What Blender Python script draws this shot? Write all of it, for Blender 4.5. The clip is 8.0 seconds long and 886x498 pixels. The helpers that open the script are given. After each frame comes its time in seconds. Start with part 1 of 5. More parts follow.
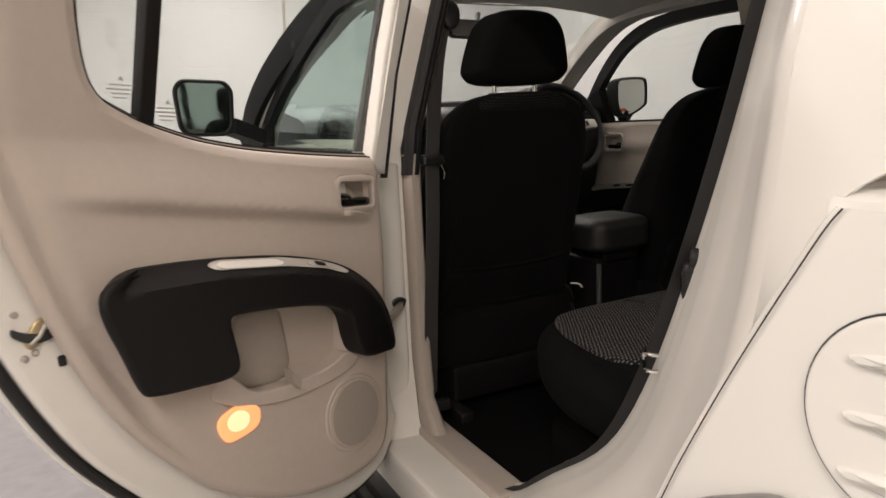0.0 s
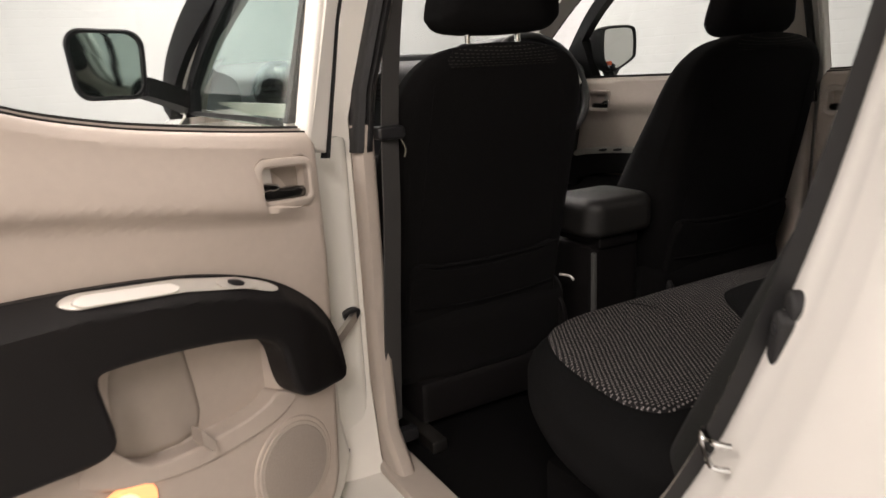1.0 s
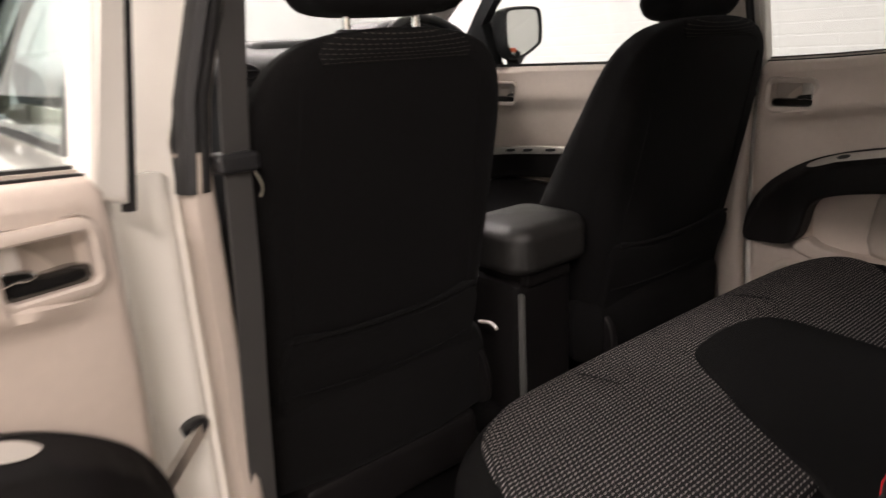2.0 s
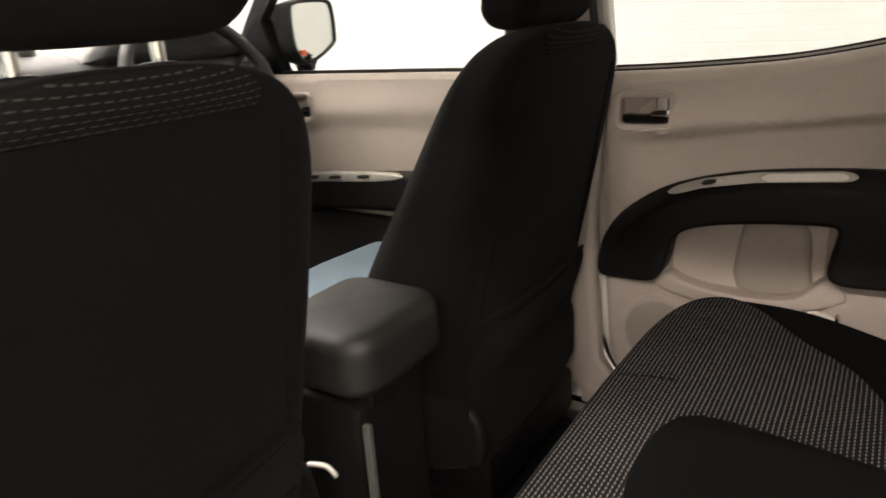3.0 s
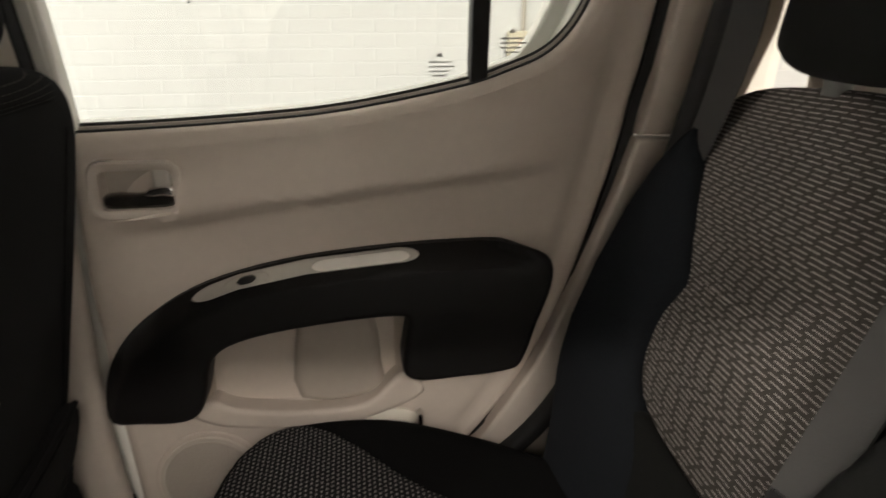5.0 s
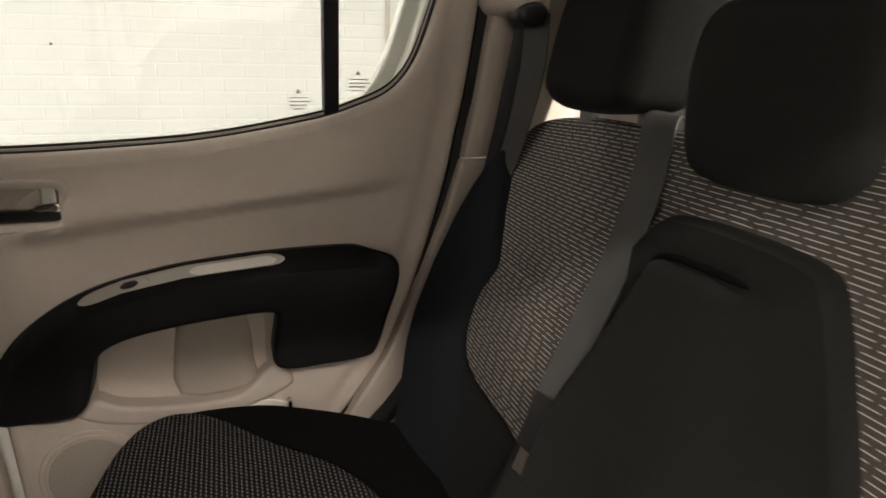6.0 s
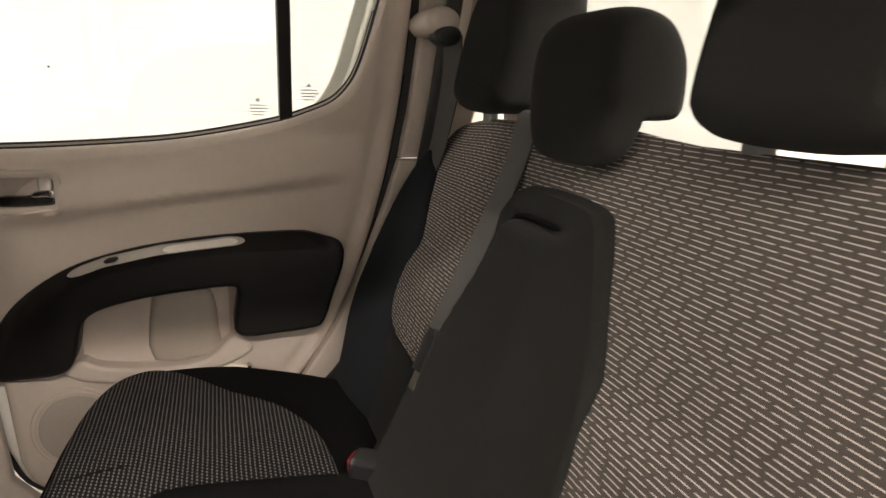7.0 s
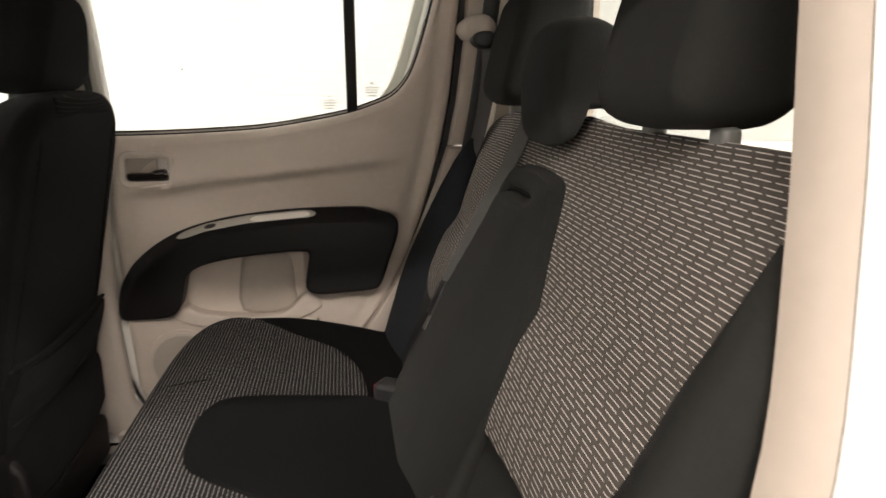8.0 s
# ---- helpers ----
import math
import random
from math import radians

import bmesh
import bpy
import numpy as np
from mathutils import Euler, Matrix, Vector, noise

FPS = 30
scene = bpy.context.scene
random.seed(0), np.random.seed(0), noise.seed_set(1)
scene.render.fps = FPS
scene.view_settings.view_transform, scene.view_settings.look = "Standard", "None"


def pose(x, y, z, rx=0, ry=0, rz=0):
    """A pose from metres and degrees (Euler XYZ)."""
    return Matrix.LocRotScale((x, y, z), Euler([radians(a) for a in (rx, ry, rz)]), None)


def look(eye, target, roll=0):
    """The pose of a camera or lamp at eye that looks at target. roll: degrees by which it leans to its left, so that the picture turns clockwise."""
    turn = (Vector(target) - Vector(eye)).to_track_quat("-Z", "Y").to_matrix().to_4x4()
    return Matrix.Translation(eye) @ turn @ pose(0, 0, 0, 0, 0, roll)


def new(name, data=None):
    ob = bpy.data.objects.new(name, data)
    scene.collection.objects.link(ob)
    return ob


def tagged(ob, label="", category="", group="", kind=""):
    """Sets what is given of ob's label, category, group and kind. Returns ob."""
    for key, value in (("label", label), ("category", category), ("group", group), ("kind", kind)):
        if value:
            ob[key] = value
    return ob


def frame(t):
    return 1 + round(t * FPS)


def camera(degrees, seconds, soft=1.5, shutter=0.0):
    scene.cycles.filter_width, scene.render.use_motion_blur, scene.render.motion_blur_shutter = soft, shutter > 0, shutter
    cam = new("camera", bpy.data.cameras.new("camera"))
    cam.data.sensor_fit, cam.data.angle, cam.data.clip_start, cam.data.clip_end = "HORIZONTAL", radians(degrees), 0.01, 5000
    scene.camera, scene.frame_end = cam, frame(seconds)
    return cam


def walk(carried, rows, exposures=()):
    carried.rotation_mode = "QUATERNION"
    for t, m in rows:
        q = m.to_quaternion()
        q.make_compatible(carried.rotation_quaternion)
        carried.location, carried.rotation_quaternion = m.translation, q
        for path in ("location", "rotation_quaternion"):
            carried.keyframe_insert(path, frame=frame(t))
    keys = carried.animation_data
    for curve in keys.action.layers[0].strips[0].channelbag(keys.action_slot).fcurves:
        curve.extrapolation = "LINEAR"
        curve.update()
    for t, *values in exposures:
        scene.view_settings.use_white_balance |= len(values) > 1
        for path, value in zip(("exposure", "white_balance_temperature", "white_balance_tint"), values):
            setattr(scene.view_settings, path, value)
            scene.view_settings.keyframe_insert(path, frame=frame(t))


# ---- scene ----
cam = camera(66.0, 8.0, shutter=0.4)
PATH = [
    (0, (-0.682, -1.54, 1.216), (0.201, 0.215, 0.844), -2.7),
    (0.5, (-0.584, -1.41, 1.225), (0.312, 0.322, 0.779), -2.8),
    (1, (-0.502, -1.211, 1.229), (0.447, 0.475, 0.723), -3.1),
    (1.5, (-0.43, -1.026, 1.248), (0.614, 0.592, 0.705), -3.3),
    (2, (-0.276, -0.862, 1.248), (0.92, 0.637, 0.679), -3.3),
    (2.2, (-0.21, -0.807, 1.252), (1.055, 0.631, 0.675), -3.4),
    (3.3, (0.082, -0.455, 1.314), (1.736, 0.418, 0.651), -3.3),
    (3.5, (0.127, -0.435, 1.312), (1.834, 0.327, 0.649), -3.0),
    (4, (0.294, -0.378, 1.322), (2.117, 0.013, 0.626), -2.1),
    (4.5, (0.413, -0.382, 1.32), (2.289, -0.379, 0.628), -0.6),
    (5, (0.452, -0.408, 1.332), (2.32, -0.645, 0.66), -0.2),
    (5.2, (0.426, -0.401, 1.335), (2.289, -0.753, 0.699), 0.0),
    (6.3, (0.155, -0.413, 1.323), (1.985, -1.028, 0.799), 1.3),
    (6.5, (0.107, -0.42, 1.318), (1.941, -1.038, 0.813), 1.2),
    (7, (-0.024, -0.451, 1.304), (1.823, -1.061, 0.838), 1.4),
    (7.5, (-0.142, -0.508, 1.307), (1.745, -0.994, 0.855), 1.1),
    (8, (-0.276, -0.557, 1.305), (1.644, -0.846, 0.827), 0.8),
]
EXPOSURE = [(0.0, -0.8, 6450, 15), (1.0, -0.2, 6350, 15), (2.0, 0.35, 6400, 18), (3.3, 0.9, 6600, 12), (4.2, 0.75, 6600, 11), (5.0, 0.68, 6480, 9), (6.5, 0.82, 6650, 11), (7.4, 1.25, 6750, 13), (8.0, 1.15, 6500, 11)]
walk(cam, [(t, look(eye, target, roll)) for t, eye, target, roll in PATH], EXPOSURE)
LAMP = 36.0

# ---------------- world and light ----------------
world = bpy.data.worlds.new("workshop_air")
scene.world = world
world.use_nodes = True
world.node_tree.nodes["Background"].inputs[0].default_value = (0.85, 0.92, 1.0, 1)
world.node_tree.nodes["Background"].inputs[1].default_value = 0.05


def ceiling_lamp(x, y, power, length=2.4, width=0.25, z=3.15):
    data = bpy.data.lights.new("tube_light", "AREA")
    data.shape, data.size, data.size_y, data.energy = "RECTANGLE", width, length, power
    data.color = (1.0, 0.915, 0.83)
    ob = new("tube_light", data)
    ob.matrix_basis = pose(x, y, z)
    return ob


LEVEL = {(-2.4, -3.4): 4.0, (-2.4, -0.4): 3.4, (-2.4, 2.4): 1.1, (-2.4, 4.2): 0.9, (0.7, -3.4): 0.7, (0.7, -0.4): 1.0, (0.7, 2.4): 1.2, (0.7, 4.2): 3.1, (3.0, -3.4): 0.25, (3.0, -0.4): 0.22, (3.0, 2.4): 0.28, (3.0, 4.2): 1.5}
for lx in (-2.4, 0.7, 3.0):
    for ly, k in ((-3.4, 1.1), (-0.4, 0.9), (2.4, 0.9), (4.2, 1.1)):
        ceiling_lamp(-1.7 if (lx, ly) == (-2.4, -3.4) else lx, ly, LAMP * k * LEVEL[(lx, ly)])

# ---------------- materials ----------------


def mat(name, color, rough=0.5, metal=0.0, var=0.08, scale=30.0, bump=0.0, bscale=300.0, coat=0.0, stain=0.0, spec=0.5, sheen=0.0, uneven=0.06):
    m = bpy.data.materials.new(name)
    m.use_nodes = True
    nt = m.node_tree
    b = nt.nodes["Principled BSDF"]
    b.inputs["Roughness"].default_value = rough
    b.inputs["Metallic"].default_value = metal
    b.inputs["Coat Weight"].default_value = coat
    b.inputs["Coat Roughness"].default_value = 0.06
    b.inputs["Specular IOR Level"].default_value = spec
    tc = nt.nodes.new("ShaderNodeTexCoord")
    n1 = nt.nodes.new("ShaderNodeTexNoise")
    n1.inputs["Scale"].default_value, n1.inputs["Detail"].default_value = scale, 5
    nt.links.new(tc.outputs["Object"], n1.inputs["Vector"])
    n2 = nt.nodes.new("ShaderNodeTexNoise")
    n2.inputs["Scale"].default_value, n2.inputs["Detail"].default_value = 2.2, 3
    nt.links.new(tc.outputs["Object"], n2.inputs["Vector"])
    add = nt.nodes.new("ShaderNodeMath")
    add.operation = "MULTIPLY_ADD"
    nt.links.new(n2.outputs["Fac"], add.inputs[0])
    add.inputs[1].default_value = 0.6 + stain
    nt.links.new(n1.outputs["Fac"], add.inputs[2])
    ramp = nt.nodes.new("ShaderNodeMapRange")
    ramp.inputs[1].default_value, ramp.inputs[2].default_value = 0.4, 1.2
    ramp.inputs[3].default_value, ramp.inputs[4].default_value = 1 - var, 1 + var
    nt.links.new(add.outputs[0], ramp.inputs[0])
    mix = nt.nodes.new("ShaderNodeMix")
    mix.data_type, mix.blend_type = "RGBA", "MULTIPLY"
    mix.inputs["Factor"].default_value = 1
    mix.inputs["A"].default_value = (*color, 1)
    nt.links.new(ramp.outputs[0], mix.inputs["B"])
    nt.links.new(mix.outputs["Result"], b.inputs["Base Color"])
    rr = nt.nodes.new("ShaderNodeMapRange")
    rr.inputs[3].default_value, rr.inputs[4].default_value = max(0, rough - uneven), min(1, rough + uneven)
    nt.links.new(n1.outputs["Fac"], rr.inputs[0])
    nt.links.new(rr.outputs[0], b.inputs["Roughness"])
    if sheen:
        b.inputs["Sheen Weight"].default_value = sheen
        b.inputs["Sheen Roughness"].default_value = 0.45
    if bump:
        n3 = nt.nodes.new("ShaderNodeTexNoise")
        n3.inputs["Scale"].default_value, n3.inputs["Detail"].default_value = bscale, 2
        nt.links.new(tc.outputs["Object"], n3.inputs["Vector"])
        bp = nt.nodes.new("ShaderNodeBump")
        bp.inputs["Strength"].default_value, bp.inputs["Distance"].default_value = bump, 0.001
        nt.links.new(n3.outputs["Fac"], bp.inputs["Height"])
        nt.links.new(bp.outputs[0], b.inputs["Normal"])
    return m


def dash_fabric(name, vy, vz, row=0.0056, period=0.031, dash=0.80, thick=0.10, base=(0.080, 0.071, 0.064), thread=(0.48, 0.44, 0.41), jitter=1.0):
    """Woven seat cloth with broken rows of pale thread: the rows run across the car, v runs up the seat."""
    m = mat(name, base, 0.95, var=0.25, scale=260, bump=0.6, bscale=900, spec=0.1)
    nt = m.node_tree
    b = nt.nodes["Principled BSDF"]
    old = b.inputs["Base Color"].links[0].from_socket

    def calc(op, a, c=None, d=None):
        n = nt.nodes.new("ShaderNodeMath")
        n.operation = op
        for k, v in enumerate((a, c, d)):
            if v is None:
                continue
            if isinstance(v, (int, float)):
                n.inputs[k].default_value = v
            else:
                nt.links.new(v, n.inputs[k])
        return n.outputs[0]

    tc = nt.nodes.new("ShaderNodeTexCoord")
    sep = nt.nodes.new("ShaderNodeSeparateXYZ")
    nt.links.new(tc.outputs["Object"], sep.inputs[0])
    v = calc("ADD", calc("MULTIPLY", sep.outputs[1], vy), calc("MULTIPLY", sep.outputs[2], vz))
    wob = nt.nodes.new("ShaderNodeTexNoise")
    wob.inputs["Scale"].default_value = 9
    nt.links.new(tc.outputs["Object"], wob.inputs["Vector"])
    v = calc("MULTIPLY_ADD", wob.outputs["Fac"], 0.0022, v)
    rv = calc("DIVIDE", v, row)
    rid = calc("FLOOR", rv)
    line = calc("LESS_THAN", calc("ABSOLUTE", calc("SUBTRACT", calc("FRACT", rv), 0.5)), thick)
    wn = nt.nodes.new("ShaderNodeTexWhiteNoise")
    wn.noise_dimensions = "1D"
    nt.links.new(rid, wn.inputs["W"])
    off = calc("ADD", calc("MULTIPLY", rid, 0.5), calc("MULTIPLY", wn.outputs["Value"], jitter))
    du = calc("FRACT", calc("ADD", calc("DIVIDE", sep.outputs[0], period), off))
    on = calc("MULTIPLY", line, calc("LESS_THAN", du, dash))
    mix = nt.nodes.new("ShaderNodeMix")
    mix.data_type = "RGBA"
    nt.links.new(on, mix.inputs["Factor"])
    nt.links.new(old, mix.inputs["A"])
    mix.inputs["B"].default_value = (*thread, 1)
    nt.links.new(mix.outputs["Result"], b.inputs["Base Color"])
    return m


def glass(name, tint=(0.93, 0.97, 0.95), ior=1.45):
    m = bpy.data.materials.new(name)
    m.use_nodes = True
    b = m.node_tree.nodes["Principled BSDF"]
    b.inputs["Base Color"].default_value = (*tint, 1)
    b.inputs["Roughness"].default_value = 0.0
    b.inputs["Transmission Weight"].default_value = 1.0
    b.inputs["IOR"].default_value = ior
    return m


def emitter(name, color, power):
    m = bpy.data.materials.new(name)
    m.use_nodes = True
    b = m.node_tree.nodes["Principled BSDF"]
    b.inputs["Base Color"].default_value = (0.6 * color[0], 0.6 * color[1], 0.6 * color[2], 1)
    b.inputs["Emission Color"].default_value = (*color, 1)
    b.inputs["Emission Strength"].default_value = power
    return m


PAINT = mat("white_car_paint", (0.80, 0.78, 0.72), 0.28, var=0.012, scale=8, coat=0.9, uneven=0.008)
JAMB = mat("white_jamb_paint", (0.78, 0.75, 0.69), 0.35, var=0.03, scale=20, coat=0.4, uneven=0.02)
TRIM = mat("taupe_plastic", (0.50, 0.43, 0.37), 0.62, var=0.05, scale=60, bump=0.25, bscale=1500)
TRIMD = mat("taupe_plastic_smooth", (0.46, 0.40, 0.345), 0.5, var=0.05, scale=60, bump=0.1, bscale=1500)
BLACKP = mat("black_grained_plastic", (0.0085, 0.0075, 0.0075), 0.5, var=0.15, scale=80, bump=0.4, bscale=1400, spec=0.22)
MATTEB = mat("black_matt_plastic", (0.010, 0.010, 0.011), 0.55, var=0.12, scale=60, bump=0.2, bscale=900, spec=0.2)
BLACKS = mat("black_smooth_plastic", (0.016, 0.016, 0.017), 0.3, var=0.1, scale=40)
RUBBER = mat("black_rubber_seal", (0.016, 0.0155, 0.0155), 0.6, var=0.15, scale=60, bump=0.2, bscale=500, spec=0.35)
SILVER = mat("silver_painted_plastic", (0.66, 0.62, 0.56), 0.24, metal=0.3, var=0.04, scale=60)
CHROME = mat("chrome", (0.75, 0.74, 0.72), 0.12, metal=1.0, var=0.03, scale=40)
STEEL = mat("steel", (0.55, 0.53, 0.50), 0.3, metal=1.0, var=0.08, scale=40)
CLOTH = mat("black_seat_cloth", (0.0062, 0.0060, 0.0060), 0.95, var=0.25, scale=220, bump=0.6, bscale=1100, spec=0.07)
FRONTC = mat("black_front_seat_cloth", (0.0066, 0.0062, 0.0062), 0.95, var=0.3, scale=160, bump=0.6, bscale=1100, spec=0.07, sheen=0.022)
CLOTHG = mat("charcoal_seat_cloth", (0.0155, 0.0155, 0.0145), 0.95, var=0.2, scale=220, bump=0.5, bscale=1300, spec=0.1, sheen=0.02)
CLOTHB = mat("blue_black_seat_cloth", (0.0155, 0.0175, 0.021), 0.95, var=0.2, scale=220, bump=0.5, bscale=1300, spec=0.1, sheen=0.02)
VINYL = mat("dark_grey_vinyl", (0.014, 0.0132, 0.012), 0.5, var=0.12, scale=60, bump=0.35, bscale=1200)
CARPET = mat("black_carpet", (0.0045, 0.0042, 0.0042), 1.0, var=0.4, scale=150, bump=1.0, bscale=700, spec=0.1)
WEB = mat("dark_grey_webbing", (0.050, 0.048, 0.046), 0.7, var=0.1, scale=300, bump=0.4, bscale=900)
BACKF = dash_fabric("dashed_seat_cloth", -0.42, 0.91)
CUSHF = dash_fabric("dotted_cushion_cloth", 1.0, 0.15, row=0.0068, period=0.0088, dash=0.5, thick=0.16, base=(0.0145, 0.0135, 0.0135), thread=(0.24, 0.22, 0.21), jitter=0.06)
FRONTF = dash_fabric("dashed_front_cloth", -0.7, 0.9, row=0.0062, period=0.012, dash=0.6, base=(0.0075, 0.007, 0.007), thread=(0.045, 0.041, 0.036))
HEADL = mat("headliner_cloth", (0.46, 0.44, 0.40), 0.95, var=0.06, scale=200, bump=0.3, bscale=900)
DASHM = mat("dark_grey_dashboard", (0.035, 0.036, 0.037), 0.55, var=0.15, scale=50, bump=0.4, bscale=900)
GLASS = glass("window_glass")
TINT = glass("green_tinted_glass", (0.70, 0.86, 0.84), 1.16)
MIRRORM = mat("mirror_glass", (0.86, 0.88, 0.88), 0.02, metal=1.0, var=0.01)
WALLP = mat("white_painted_brick", (0.62, 0.63, 0.62), 0.7, var=0.05, scale=9, bump=0.5, bscale=120, stain=0.4)
WALLC = mat("cream_painted_block", (0.56, 0.52, 0.40), 0.7, var=0.05, scale=7, bump=0.5, bscale=100, stain=0.4)
CEILM = mat("white_ceiling_sheet", (0.78, 0.78, 0.76), 0.8, var=0.05, scale=4)
FLOORM = mat("grey_painted_concrete", (0.30, 0.29, 0.30), 0.45, var=0.2, scale=14, bump=0.3, bscale=60, stain=0.5)
WARM = emitter("warm_lamp_lens", (1.0, 0.42, 0.16), 1.7)
BULB = emitter("warm_bulb_glow", (1.0, 0.58, 0.30), 2.4)
# the door's taupe, darkened to carry the shade of hollows and grooves
SHADED = mat("shaded_taupe", (0.36, 0.31, 0.265), 0.5, var=0.08, scale=60)
PULL = mat("dark_chrome", (0.10, 0.095, 0.09), 0.12, metal=0.9, var=0.05, scale=40, coat=0.6)
BRASS = mat("yellowed_steel", (0.48, 0.38, 0.22), 0.4, metal=0.7, var=0.25, scale=90)
RED = mat("red_plastic", (0.55, 0.02, 0.03), 0.4, var=0.05)
ORANGE = mat("orange_lens", (0.75, 0.13, 0.05), 0.3, var=0.05)
BLUE = mat("pale_blue_plastic_cover", (0.21, 0.28, 0.34), 0.4, var=0.15, scale=14, bump=0.8, bscale=30)
GRILLE = mat("taupe_speaker_mesh", (0.36, 0.31, 0.265), 0.7, var=0.15, scale=420, bump=1.0, bscale=420)
GUIDE = mat("grey_guide_plastic", (0.12, 0.12, 0.115), 0.35, var=0.06)
GRIPM = mat("bright_satin_plastic", (0.80, 0.76, 0.70), 0.35, metal=0.0, var=0.03, scale=60)
# door taupe toned down for the shade on the pocket's lobe
POCKM = mat("taupe_plastic_shaded", (0.36, 0.31, 0.265), 0.55, var=0.05, scale=60, bump=0.15, bscale=1500)
STICK = mat("grey_print", (0.50, 0.50, 0.49), 0.7, var=0.05)

# ---------------- shape helpers ----------------


def part(name, bm, material, parent=None, label="", smooth=True, category="", kind="", group=""):
    """Links a bmesh in world metres as one mesh object, under a thing or a part."""
    me = bpy.data.meshes.new(name)
    base = Vector((0, 0, 0))
    if parent is not None:
        base = parent["base_at"] if "base_at" in parent.keys() else (0, 0, 0)
        base = Vector(base)
    bmesh.ops.translate(bm, verts=bm.verts, vec=-base)
    bm.normal_update()
    if bm.calc_volume(signed=True) < 0:
        bmesh.ops.reverse_faces(bm, faces=bm.faces[:])
    bm.to_mesh(me)
    bm.free()
    me.materials.append(material)
    if smooth:
        me.set_sharp_from_angle(angle=radians(38))
    else:
        for p in me.polygons:
            p.use_smooth = False
    ob = new(name, me)
    if smooth:
        wn = ob.modifiers.new("weighted_normal", "WEIGHTED_NORMAL")
        wn.keep_sharp = True
    if parent is not None:
        ob.parent = parent
        ob["base_at"] = tuple(base)
    else:
        ob["base_at"] = (0.0, 0.0, 0.0)
    return tagged(ob, label, category, group, kind)


def thing(name, at, label, category, group="", kind=""):
    ob = new(name)
    ob.location = at
    ob["base_at"] = tuple(at)
    ob.empty_display_size = 0.1
    return tagged(ob, label, category, group, kind)


def spline(pts, n=6, closed=False):
    p = [Vector(q) for q in pts]
    out, m = [], len(p)
    for i in range(m if closed else m - 1):
        g = (lambda k: p[k % m]) if closed else (lambda k: p[min(max(k, 0), m - 1)])
        a, b, c, d = g(i - 1), g(i), g(i + 1), g(i + 2)
        for s in range(n):
            t = s / n
            out.append(0.5 * ((2 * b) + (c - a) * t + (2 * a - 5 * b + 4 * c - d) * t * t + (3 * b - a - 3 * c + d) * t**3))
    if not closed:
        out.append(p[-1])
    return out


def rrect(w, h, r, n=5, cx=0.0, cy=0.0):
    out = []
    for k, (sx, sy) in enumerate(((1, 1), (-1, 1), (-1, -1), (1, -1))):
        for i in range(n + 1):
            a = radians(90 * k + 90 * i / n)
            out.append(Vector((cx + sx * (w / 2 - r) + r * math.cos(a), cy + sy * (h / 2 - r) + r * math.sin(a))))
    return out


def ellipse(w, h, n=32, cx=0.0, cy=0.0):
    return [Vector((cx + w / 2 * math.cos(2 * math.pi * i / n), cy + h / 2 * math.sin(2 * math.pi * i / n))) for i in range(n)]


def ccw(o):
    area = sum(a[0] * b[1] - b[0] * a[1] for a, b in zip(o, o[1:] + o[:1]))
    return o if area > 0 else o[::-1]


def inset(o, d):
    out, m = [], len(o)
    for i in range(m):
        a, b, c = o[i - 1], o[i], o[(i + 1) % m]
        e1, e2 = (b - a), (c - b)
        if e1.length < 1e-9 or e2.length < 1e-9:
            out.append(b.copy())
            continue
        n1, n2 = Vector((-e1.y, e1.x)).normalized(), Vector((-e2.y, e2.x)).normalized()
        n = n1 + n2
        if n.length < 1e-6:
            n = n1
        n.normalize()
        out.append(b + n * d / max(0.5, n.dot(n1)))
    # close up loops where the rim is rounder than a corner allows
    for _ in range(25):
        bad = [i for i in range(m) if (out[(i + 1) % m] - out[i]).dot(o[(i + 1) % m] - o[i]) < 0]
        if not bad:
            break
        for i in bad:
            c = (out[i] + out[(i + 1) % m]) / 2
            out[i], out[(i + 1) % m] = c.copy(), c.copy()
    return out


